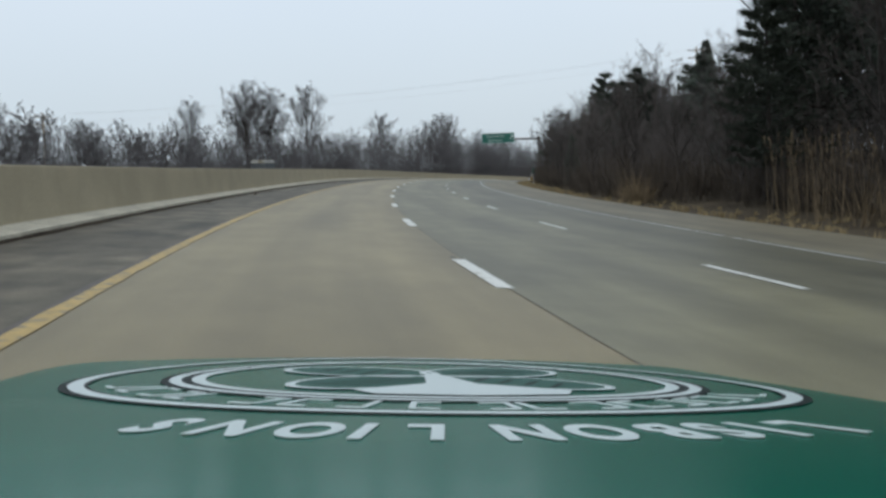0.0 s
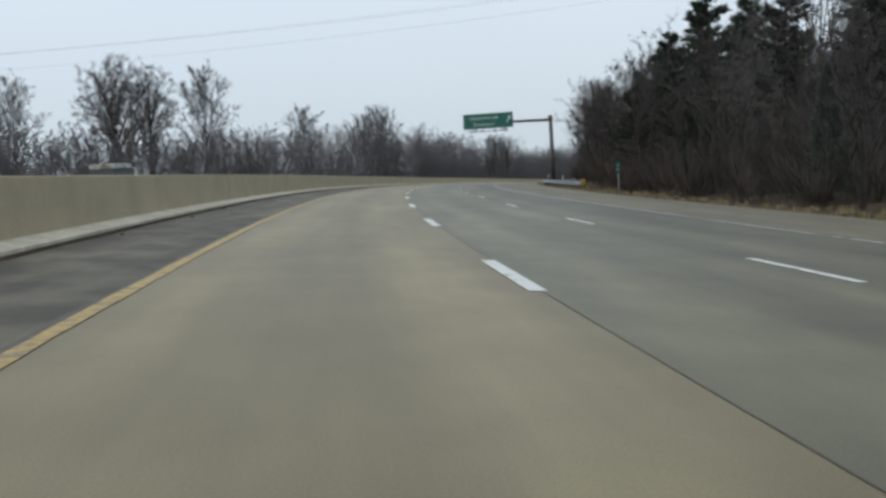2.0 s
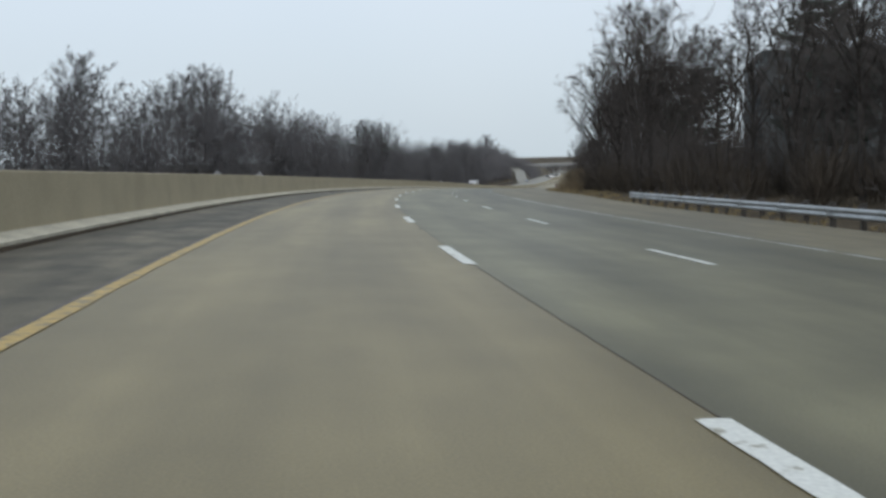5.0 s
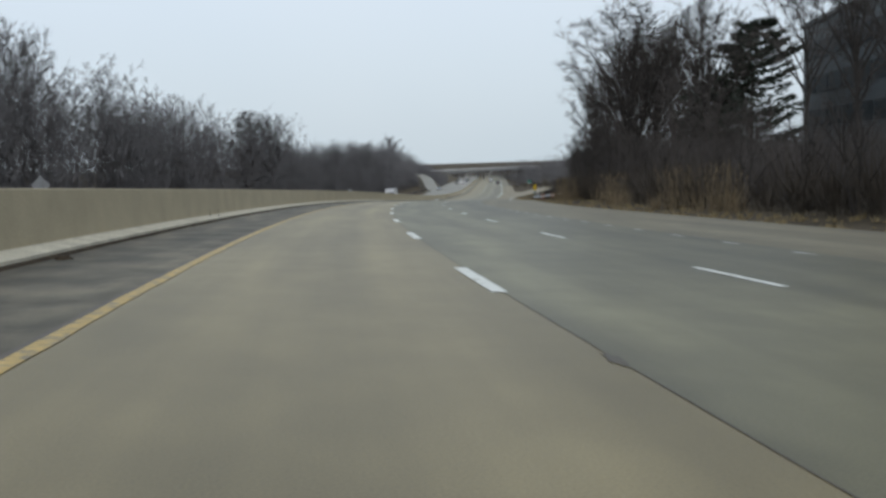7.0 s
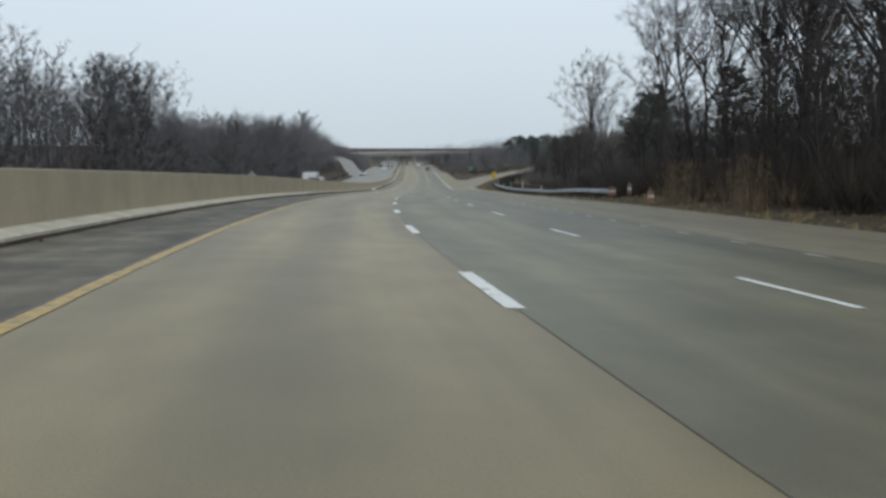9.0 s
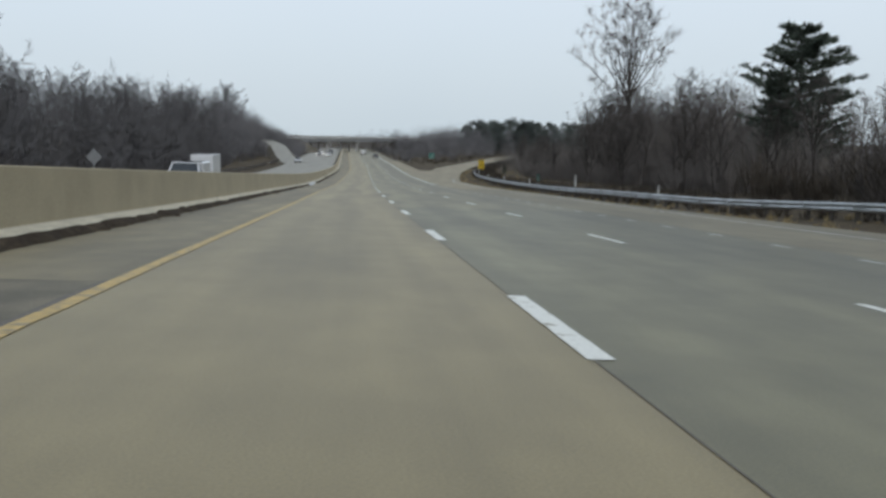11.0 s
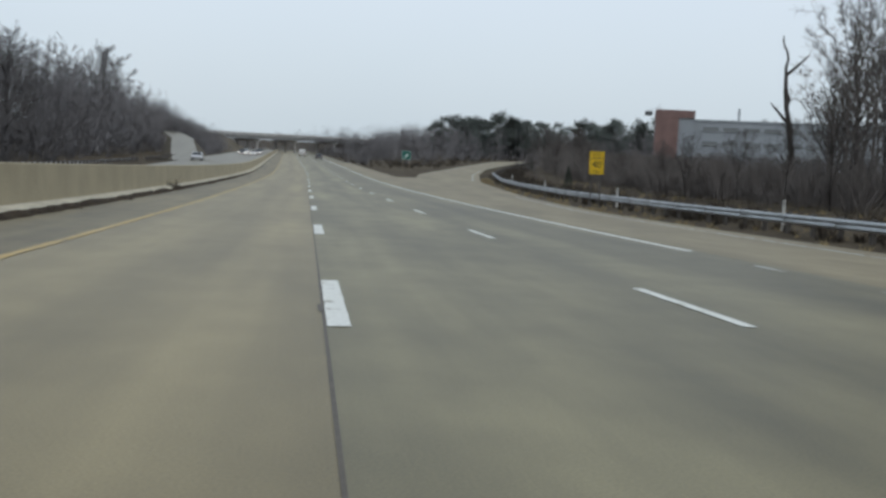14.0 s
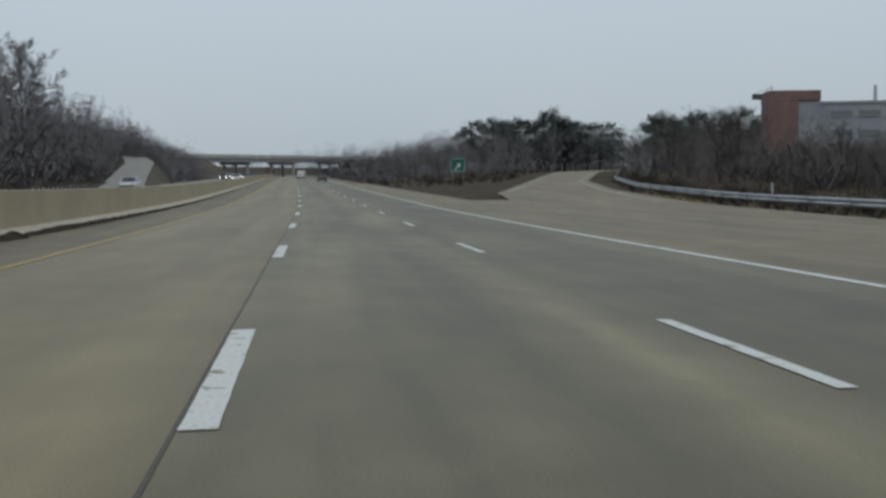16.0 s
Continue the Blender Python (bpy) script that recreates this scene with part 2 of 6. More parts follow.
M_PANEL = material("pale_wall_panel", (0.33, 0.36, 0.385), 0.8, grain=0.05, grain_scale=3, stain=0.12, stain_scale=0.15)
M_GLASS = material("dark_window_glass", (0.03, 0.035, 0.04), 0.12)
# dark glass of the distant office, made pale to imitate haze over it
M_HAZED_GLASS = material("hazed_window_glass", (0.19, 0.205, 0.21), 0.2)
M_DARKPANE = material("tinted_office_glass", (0.035, 0.042, 0.045), 0.6, spec=0.15)
M_DARKWALL = material("dark_office_wall", (0.088, 0.1, 0.104), 0.7, grain=0.1, grain_scale=2, stain=0.15, stain_scale=0.2)
# bridge concrete and steel, both lightened in colour in place of distance haze
M_HAZED_BRIDGE = material("hazed_bridge_concrete", (0.52, 0.51, 0.49), 0.85, grain=0.1, grain_scale=2, stain=0.2, stain_scale=0.3)
M_HAZED_GIRDER = material("hazed_girder_steel", (0.4, 0.4, 0.4), 0.7, grain=0.1, grain_scale=2, stain=0.2, stain_scale=0.4)
M_CARWHITE = material("white_car_paint", (0.7, 0.71, 0.72), 0.3, coat=0.6, grain=0.03, grain_scale=3)
M_CARGREY = material("grey_car_paint", (0.09, 0.095, 0.1), 0.3, coat=0.6, grain=0.05, grain_scale=3)
M_TYRE = material("tyre_rubber", (0.02, 0.02, 0.02), 0.9, grain=0.2, grain_scale=20)
M_LAMP = glowing("lit_headlamp", (1.0, 0.97, 0.9), 6.0)
M_TAIL = material("red_tail_lamp", (0.35, 0.01, 0.01), 0.3)
M_DELIN = material("white_plastic_post", (0.7, 0.71, 0.68), 0.6, stain=0.2, stain_scale=4, grain=0.1)
M_CARGREEN = material("green_car_paint", (0.001, 0.125, 0.082), 0.22, spec=0.06, coat=0.06, grain=0.05, grain_scale=2)
M_DECAL = material("white_bonnet_decal", (0.62, 0.7, 0.68), 0.4)
M_LEAF = material("dark_green_leaf_decal", (0.008, 0.085, 0.058), 0.5, spec=0.1)
M_DECALDARK = material("dark_bonnet_decal", (0.012, 0.02, 0.018), 0.6, spec=0.08)

# ---------------------------------------------------------------- the road's line
# curvature and change of grade per kilometre, cross fall in per cent, every STEP metres from -STEP on
STEP = 36.576
CURVE = [3.63, 2.97, 1.23, 1.47, 1.5, 1.57, 1.82, 1.66, 1.17, 2.06, 0.888, -0.231, 0.419, -0.0736, -0.0703, 0.165, -0.434, -0.15, -0.0132, 0.00929, 0.00431, 0.000588, -0.000201, -0.000125, -6.51e-06]
CREST = [-0.131, -0.081, 0.0498, -0.136, -0.196, -0.111, -0.142, -0.142, -0.0769, -0.0837, -0.261, 0.108, -0.0544, 0.321, 0.152, 0.147, 0.354, 0.0, 0.0384, -0.00625, -0.00969, -0.00439, -0.000891, 0.000226, 0.000411]
BANK = [6.53, 6.63, 6.44, 6.26, 5.83, 5.32, 4.49, 3.85, 3.6, 3.29, 2.44, 1.32, 0.221, 0.00285, 0.418, 0.474, 0.955, 1.29, 1.47, 1.53, 1.54, 1.52, 1.51, 1.5, 1.5]
DS = STEP / 24
GRID = np.arange(-84, 1100) * DS
_kn = np.arange(-1, len(CURVE) - 1) * STEP
_k = np.where(GRID < -37, 1.5, np.interp(GRID, _kn, CURVE))
_c = np.where(GRID > 850, 0, np.interp(GRID, _kn, CREST))
_z0 = int(np.argmin(abs(GRID)))
HEAD = np.cumsum(_k) * DS * 1e-3
GRADE = np.cumsum(_c) * DS * 1e-3
HEAD -= HEAD[_z0]
GRADE -= GRADE[_z0]
LX, LY, LZ = np.cumsum(np.sin(HEAD)) * DS, np.cumsum(np.cos(HEAD)) * DS, np.cumsum(GRADE) * DS
LX, LY, LZ = LX - LX[_z0], LY - LY[_z0], LZ - LZ[_z0]
FALL = np.interp(GRID, _kn, BANK) * 1e-2


def along(s):
    return [float(np.interp(s, GRID, a)) for a in (LX, LY, LZ, HEAD, GRADE, FALL)]


def crossfall(u, b):
    """Height of the made ground at the offset u from the lane line."""
    z = -max(-7.2, min(14.0, u)) * b
    if u > 14.0:
        z += min(1.6, (u - 14.0) * 0.05)
    if u < -34:
        z += min(2.5, (-34 - u) * 0.06)
    return z


def knots(pairs):
    xs, ys = zip(*pairs)
    return lambda s: float(np.interp(s, xs, ys))


def ease(x):
    x = max(0.0, min(1.0, x))
    return x * x * (3 - 2 * x)


# offsets along the road: edge of the paving, and the two sides of the exit ramp
pave_edge = knots([(-130, 11), (110, 11), (190, 12), (225, 13.8), (330, 13.6), (380, 11.6), (430, 11.5), (470, 12.0), (500, 14.6), (540, 18.8), (570, 24), (600, 31), (640, 45)])
ramp_left = knots([(430, 7.0), (480, 7.2), (530, 9.5), (578, 16.5), (610, 26.5), (634, 34), (675, 48), (740, 76), (800, 110)])
ramp_right = knots([(430, 11.5), (470, 12.0), (500, 14.6), (540, 18.8), (570, 24), (600, 31), (634, 42.5), (675, 57), (740, 86), (800, 121)])


def relief(s, u):
    """Height of the land over the made ground: nothing on the roads, hummocks in the woods, the bridge's approach banks."""
    if u > 0:
        edge = max(pave_edge(s), ramp_right(s)) if s > 470 and u > ramp_left(s) - 6 else (11 if s > 560 else pave_edge(s))
        out = u - edge - 6
        if s > 560 and u < ramp_left(s):
            out = min(out, ramp_left(s) - u - 6)
    else:
        out = -u - 26
    fall = 0.0
    if u > 0 and s > 360 and not (s > 560 and u < ramp_left(s)):
        fall = 0.31 * ease((u - edge - 0.2) / 2.6) * ease((s - 360) / 25) * (1 - ease((s - 600) / 50))
    if out <= 0:
        return -fall
    k = ease(out / 12)
    z = -fall + k * 0.55 * noise.noise((s * 0.03, u * 0.03, 3.1)) + ease(out / 260) * 5.0
    if u < 0:
        z += ease((s - 610) / 150) * k * 4.5
    return z


def at(s, u, w=0.0):
    """The place s metres along the lane line, u to its right, w above the ground there."""
    x, y, z, th, gr, b = along(s)
    return Vector((x + u * math.cos(th), y - u * math.sin(th), z + crossfall(u, b) + relief(s, u) + w))


def stand(s, u, w=0.0, turn=0.0, tilt=False):
    """A pose on the ground at (s, u), its y axis along the road; tilt: lying in the road's plane."""
    th, gr, b = along(s)[3:]
    m = Matrix.Translation(at(s, u, w)) @ Matrix.Rotation(-th + radians(turn), 4, "Z")
    if tilt:
        m = m @ Matrix.Rotation(gr, 4, "X") @ Matrix.Rotation(b, 4, "Y")
    return m


# ---------------------------------------------------------------- helpers for meshes
def mesh_of(name, verts, faces, mat, uvs=None, smooth=False):
    me = bpy.data.meshes.new(name)
    me.from_pydata([tuple(v) for v in verts], [], faces)
    me.materials.append(mat)
    if uvs is not None:
        layer = me.uv_layers.new(name="UVMap")
        idx = np.empty(len(me.loops), dtype=np.int32)
        me.loops.foreach_get("vertex_index", idx)
        layer.data.foreach_set("uv", np.asarray(uvs, dtype=np.float32)[idx].ravel())
    if smooth:
        me.polygons.foreach_set("use_smooth", [True] * len(me.polygons))
    me.update()
    return me


def box(bm, sx, sy, sz, x=0, y=0, z=0, bevel=0.0, rz=0.0):
    """A box of that size centred at (x, y, z), added to bm."""
    r = bmesh.ops.create_cube(bm, size=1.0, matrix=Matrix.Translation((x, y, z)) @ Matrix.Rotation(radians(rz), 4, "Z") @ Matrix.Diagonal((sx, sy, sz, 1)))
    if bevel:
        es = {e for v in r["verts"] for e in v.link_edges}
        bmesh.ops.bevel(bm, geom=list(es), offset=bevel, segments=2, affect="EDGES", profile=0.6)


def rod(bm, a, b, r0, r1=None, sides=10):
    a, b = Vector(a), Vector(b)
    d = b - a
    m = Matrix.Translation((a + b) / 2) @ d.to_track_quat("Z", "Y").to_matrix().to_4x4()
    bmesh.ops.create_cone(bm, cap_ends=True, segments=sides, radius1=r0, radius2=r0 if r1 is None else r1, depth=d.length, matrix=m)


def mesh_from(name, bm, mat, smooth=False):
    me = bpy.data.meshes.new(name)
    bm.to_mesh(me)
    bm.free()
    me.materials.append(mat)
    if smooth:
        for f in me.polygons:
            f.use_smooth = True
    return me


def part(name, bm, mat, parent, label="", smooth=False):
    ob = new(name, mesh_from(name, bm, mat, smooth))
    ob.parent = parent
    return tagged(ob, label)


def strip(name, s0, s1, lefts, rights, mat, w=0.0, ds=3.0, cols=2):
    """A band of road surface from s0 to s1; lefts, rights: offsets as numbers or functions of s."""
    fl = lefts if callable(lefts) else (lambda s: lefts)
    fr = rights if callable(rights) else (lambda s: rights)
    n = max(2, int((s1 - s0) / ds) + 1)
    vs, uv, fs = [], [], []
    for i in range(n):
        s = s0 + (s1 - s0) * i / (n - 1)
        for j in range(cols + 1):
            u = fl(s) + (fr(s) - fl(s)) * j / cols
            vs.append(at(s, u, w))
            uv.append((u, s))
    for i in range(n - 1):
        for j in range(cols):
            a = i * (cols + 1) + j
            fs.append((a, a + 1, a + cols + 2, a + cols + 1))
    return mesh_of(name, vs, fs, mat, uv)


# ---------------------------------------------------------------- ground and road
US = [-900, -500, -300, -200, -130, -90, -70, -60, -52, -46, -42, -38, -34, -30, -26, -22, -15, -8, 0, 8, 12, 14, 16, 18, 20, 22, 26, 30, 34, 40, 46, 52, 60, 70, 80, 95, 110, 130, 150, 200, 260]
gv, gf, guv = [], [], []
g_s = list(np.arange(-120, 900, 8.0)) + list(np.arange(900, 1650, 50.0))
for s in g_s:
    for u in US:
        gv.append(at(s, u, -0.12))
        guv.append((u, s))
for i in range(len(g_s) - 1):
    for j in range(len(US) - 1):
        a = i * len(US) + j
        gf.append((a, a + 1, a + len(US) + 1, a + len(US)))
# the plain beyond, in one sheet with it as far as the horizon
nu, ns = len(US), len(g_s)
rim = list(range(nu - 1)) + [i * nu + nu - 1 for i in range(ns - 1)] + [(ns - 1) * nu + j for j in range(nu - 1, 0, -1)] + [i * nu for i in range(ns - 1, 0, -1)]
hub = sum((gv[i] for i in rim), Vector()) / len(rim)
low = min(p.z for p in gv) - 1.0
k = len(gv)
for i in rim:
    d = gv[i] - hub
    d.z = 0.0
    p = hub + d.normalized() * 5000
    gv.append(Vector((p.x, p.y, low)))
    guv.append((p.x, p.y))
for i, a in enumerate(rim):
    j = (i + 1) % len(rim)
    gf.append((a, k + i, k + j, rim[j]))
ground = new("ground", mesh_of("ground", gv, gf, M_GROUND, guv, True))
tagged(ground, "brown winter ground with leaf litter under woods", "ground", kind="structure")

joint = knots([(-118, 0.07), (250, 0.07), (400, -0.08), (800, -0.1)])
road = new("road", strip("road", -118, 1000, -4.02, joint, M_LANE, 0.0))
tagged(road, "worn pale concrete motorway lane, damp and streaked", "road", kind="structure")


def road_band(name, *a, label=""):
    ob = new(name, strip(name, *a))
    ob.parent = road
    return tagged(ob, label)


road_band("lanes", -118, 372, joint, 7.2, M_LANE2, label="grey worn driving lanes")
road_band("lanes", 372, 1000, joint, 7.2, M_LANE3, label="tan worn driving lanes with dark streaks")
road_band("inner_shoulder", -118, 345, -6.6, -4.02, M_SHOULDER, label="dark patched asphalt shoulder")
road_band("inner_shoulder", 345, 1000, -6.6, -4.02, M_INNER, label="tan dirty concrete shoulder")
road_band("outer_shoulder", -118, 420, 7.2, pave_edge, M_VERGE_PAVE, label="pale outer shoulder")
road_band("exit_lane", 420, 560, 7.2, pave_edge, M_RAMP, label="tan exit lane beside the shoulder")
road_band("ramp_surface", 560, 800, ramp_left, ramp_right, M_RAMP, 0.0, label="pale exit ramp")
road_band("gore", 560, 660, 7.2, lambda s: min(ramp_left(s), 11.5), M_RAMP)
road_band("outer_shoulder", 660, 1000, 7.2, 10.5, M_VERGE_PAVE)
far_road = new("far_carriageway", strip("far_carriageway", -60, 1000, -20.5, -8.2, M_FAR_PAVE))
tagged(far_road, "pale oncoming carriageway beyond the median barrier", "road", kind="structure")

# slip road that comes down from the bridge to the oncoming side
slip_mid = knots([(600, -18.5), (618, -20.5), (640, -23.2), (690, -28.5), (740, -37), (800, -52)])
slip_up = knots([(600, 0.0), (616, 0.05), (640, 1.0), (690, 3.7), (740, 5.6), (800, 6.2)])
vs, fs, uv = [], [], []
for i in range(51):
    s = 604 + i * 3.92
    for off, drop in ((-5.5, 3.0), (-2.6, 0.0), (2.6, 0.0), (5.5, 3.0)):
        u = slip_mid(s) + off
        p = at(s, u, slip_up(s) - relief(s, u) + 0.03 - drop * (1 if s > 640 else ease((s - 604) / 36)))
        vs.append(p)
        uv.append((u, s))
top = [(4 * i + 1, 4 * i + 2, 4 * i + 6, 4 * i + 5) for i in range(50)]
sides = [(4 * i + k, 4 * i + k + 1, 4 * i + k + 5, 4 * i + k + 4) for i in range(50) for k in (0, 2)]
slip = new("slip_road", mesh_of("slip_road", vs, top, M_FAR_PAVE, uv))
tagged(slip, "pale slip road that climbs a bank to the bridge", "road", kind="structure")
bank = new("slip_bank", mesh_of("slip_bank", vs, sides, M_BANK, uv))
bank.parent = slip

# painted lines
road_band("yellow_edge_line", -118, 800, lambda s: -4.05 + 0.02 * noise.noise((s * 0.9, 2, 0)) + 0.015 * noise.noise((s * 3.1, 6, 0)), lambda s: -3.89 + 0.025 * noise.noise((s * 0.8, 11, 0)) + 0.02 * noise.noise((s * 2.9, 1, 0)), M_YELLOW, 0.008, 0.8, label="worn yellow edge line")
road_band("shoulder_joint", -118, 345, lambda s: -4.12 + 0.03 * noise.noise((s * 0.7, 21, 0)) + 0.02 * noise.noise((s * 2.3, 3, 0)), lambda s: -4.045 + 0.02 * noise.noise((s * 1.1, 8, 0)), M_TAR, 0.005, 0.8, label="dark joint between lane and shoulder")
road_band("tar_joint", -118, 800, lambda s: joint(s) - 0.007 - 0.005 * ease((s - 340) / 60) - 0.006 * noise.noise((s, 0, 3)), lambda s: joint(s) + 0.007 + 0.005 * ease((s - 340) / 60) + 0.008 * noise.noise((s * 0.9, 5, 0)), M_TAR, 0.005, label="dark tarred lane joint")
road_band("edge_line", -118, 205, 6.86, 6.99, M_FADED, 0.006, label="faded white edge line")
road_band("edge_line", 449, 800, 6.92, 7.1, M_WHITE, 0.006, label="solid white exit line")
road_band("edge_line", 330, 800, lambda s: ramp_right(s) - 1.0 if s > 430 else 10.55, lambda s: ramp_right(s) - 0.87 if s > 430 else 10.68, M_FADED, 0.006)
road_band("edge_line", 578, 800, lambda s: ramp_left(s) + 0.8, lambda s: ramp_left(s) + 0.95, M_FADED, 0.006)

DASH = 12.192


def dash_mesh(name, length, width, mat, seed):
    """A painted dash with a worn, ragged outline."""
    r = random.Random(seed)
    n = 14
    vs = []
    for i in range(n + 1):
        y = length * i / n
        vs.append((-width / 2 + r.uniform(-0.004, 0.004), y, 0))
        vs.append((width / 2 + r.uniform(-0.004, 0.004), y, 0))
    fs = [(2 * i, 2 * i + 1, 2 * i + 3, 2 * i + 2) for i in range(n)]
    return mesh_of(name, vs, fs, mat)


dash_a, dash_b, dash_c = dash_mesh("lane_dash", 3.5, 0.19, M_WHITE, 1), dash_mesh("lane_dash", 3.05, 0.13, M_WHITE, 2), dash_mesh("lane_dash", 1.0, 0.13, M_FADED, 3)
for u, me, back in ((0.03, dash_a, 0.42), (3.59, dash_b, 0.0)):
    for n in range(-3, 62):
        ob = new("lane_dash", me)
        ob.matrix_world = stand(n * DASH - back, u, 0.008, tilt=True)
        ob.parent = road
for n in range(70):
    s = 196 + n * 3.66
    if s < 448:
        ob = new("lane_dash", dash_c)
        ob.matrix_world = stand(s, 6.85, 0.008, tilt=True)
        ob.parent = road

# ---------------------------------------------------------------- the median barrier
PROFILE = [(0.0, -0.15), (0.0, 0.1), (-0.02, 0.115), (-0.35, 0.175), (-0.39, 0.21), (-0.43, 1.13), (-0.45, 1.15), (-0.65, 1.15), (-0.67, 1.13), (-0.71, 0.21), (-0.75, 0.175), (-1.08, 0.115), (-1.1, 0.1), (-1.1, -0.15)]
TOE = [(0.006, -0.1), (0.006, 0.102), (-0.018, 0.12), (-0.348, 0.181), (-0.37, 0.2)]
barrier = new("median_barrier")
tagged(barrier, "tan cast concrete median barrier with pale stained toe", "barrier", kind="structure")


def sweep(name, pts, s0, s1, u, mat, ds=3.0):
    """A profile carried along the road at the offset u."""
    n = int((s1 - s0) / ds)
    vs, fs = [], []
    for i in range(n + 1):
        q = s0 + (s1 - s0) * i / n
        vs += [at(q, u + x, z - (crossfall(u + x, along(q)[5]) - crossfall(u, along(q)[5]))) for x, z in pts]
    m = len(pts)
    for i in range(n):
        fs += [(i * m + j, i * m + j + 1, (i + 1) * m + j + 1, (i + 1) * m + j) for j in range(m - 1)]
    return mesh_of(name, vs, fs, mat)


for s0 in range(-90, 900, 90):
    for nm, pts, mat in (("barrier_wall", PROFILE, M_BARRIER), ("toe", TOE, M_TOE)):
        ob = new(nm, sweep(nm, pts, s0, s0 + 90, -6.43, mat))
        ob.parent = barrier
# dirt and dead leaves that have gathered in the gutter, a ragged low mound against the toe
vs, fs = [], []
rows_s = list(np.arange(-118, 340, 1.5)) + list(np.arange(340, 562, 0.4)) + list(np.arange(562, 800, 2.0))
for s in rows_s:
    k = ease((s - 336) / 14) * ease((575 - s) / 60)
    rough = noise.noise((s * 0.35, 0, 0)), noise.noise((s * 1.3, 4, 0)), noise.noise((s * 3.7, 9, 0))
    out = max(0.02, 0.11 + 0.13 * k + 0.09 * rough[0] + (0.05 + 0.1 * k) * rough[1] + 0.05 * k * rough[2])
    top = max(0.02, 0.03 + k * (0.085 + 0.07 * rough[0] + 0.05 * rough[1] + 0.04 * rough[2]))
    for u, w in ((-6.43 + out, 0.004), (-6.43 + out * 0.72, 0.01 + top * 0.4), (-6.43 + out * 0.3, 0.012 + top * 0.85), (-6.42, 0.012 + top), (-6.46 - 0.5 * max(0, top - 0.1), 0.02 + max(top * 0.9, 0.1))):
        vs.append(at(s, u, w))
for i in range(len(rows_s) - 1):
    for j in range(4):
        fs.append((5 * i + j, 5 * i + j + 1, 5 * i + j + 6, 5 * i + j + 5))
dirt = new("gutter_dirt", mesh_of("gutter_dirt", vs, fs, M_DIRT))
dirt.parent = road
tagged(dirt, "dark dirt and dead leaves along the gutter")

# ---------------------------------------------------------------- trees
class Wood:
    """Gathers tapered tubes into one mesh."""

    def __init__(self):
        self.v, self.f = [], []

    def tube(self, pts, radii, sides):
        base = len(self.v)
        n = len(pts)
        d = (pts[-1] - pts[0]).normalized()
        a = d.orthogonal().normalized()
        b = d.cross(a)
        for p, r in zip(pts, radii):
            for k in range(sides):
                q = 2 * math.pi * k / sides
                self.v.append(p + a * (r * math.cos(q)) + b * (r * math.sin(q)))
        for i in range(n - 1):
            for k in range(sides):
                k2 = (k + 1) % sides
                self.f.append((base + i * sides + k, base + i * sides + k2, base + (i + 1) * sides + k2, base + (i + 1) * sides + k))

    def spike(self, p, q, r):
        base = len(self.v)
        d = (q - p).normalized()
        a = d.orthogonal().normalized()
        b = d.cross(a)
        self.v += [p + a * r, p - a * (r / 2) + b * (0.87 * r), p - a * (r / 2) - b * (0.87 * r), q]
        self.f += [(base, base + 1, base + 3), (base + 1, base + 2, base + 3), (base + 2, base, base + 3)]

    def blade(self, p, q, w, side):
        base = len(self.v)
        self.v += [p - side * w, p + side * w, q]
        self.f.append((base, base + 1, base + 2))

    def mesh(self, name, mat):
        return mesh_of(name, self.v, self.f, mat)


def wander(r, p, d, length, n, bend, lift):
    """Points of a limb that starts at p towards d."""
    pts = [p.copy()]
    d = d.normalized()
    for i in range(n):
        d = (d + Vector((r.uniform(-bend, bend), r.uniform(-bend, bend), r.uniform(-bend, bend) + lift))).normalized()
        pts.append(pts[-1] + d * (length / n))
    return pts


def offshoot(r, d, angle):
    """A direction that leaves d by about that angle."""
    a = d.orthogonal().normalized()
    a.rotate(Matrix.Rotation(r.uniform(0, 6.283), 3, d))
    return (d * math.cos(angle) + a * math.sin(angle)).normalized()


def bow(r, a, b, lift, n, shake):
    """Points of a limb that bows upwards from a to b."""
    c = a.lerp(b, 0.45) + Vector((0, 0, lift))
    k = (b - a).length * shake
    pts = []
    for i in range(n + 1):
        t = i / n
        p = a * (1 - t) ** 2 + c * (2 * t * (1 - t)) + b * t ** 2
        pts.append(p + Vector((r.uniform(-k, k), r.uniform(-k, k), r.uniform(-k, k))) if 0 < i else p)
    return pts


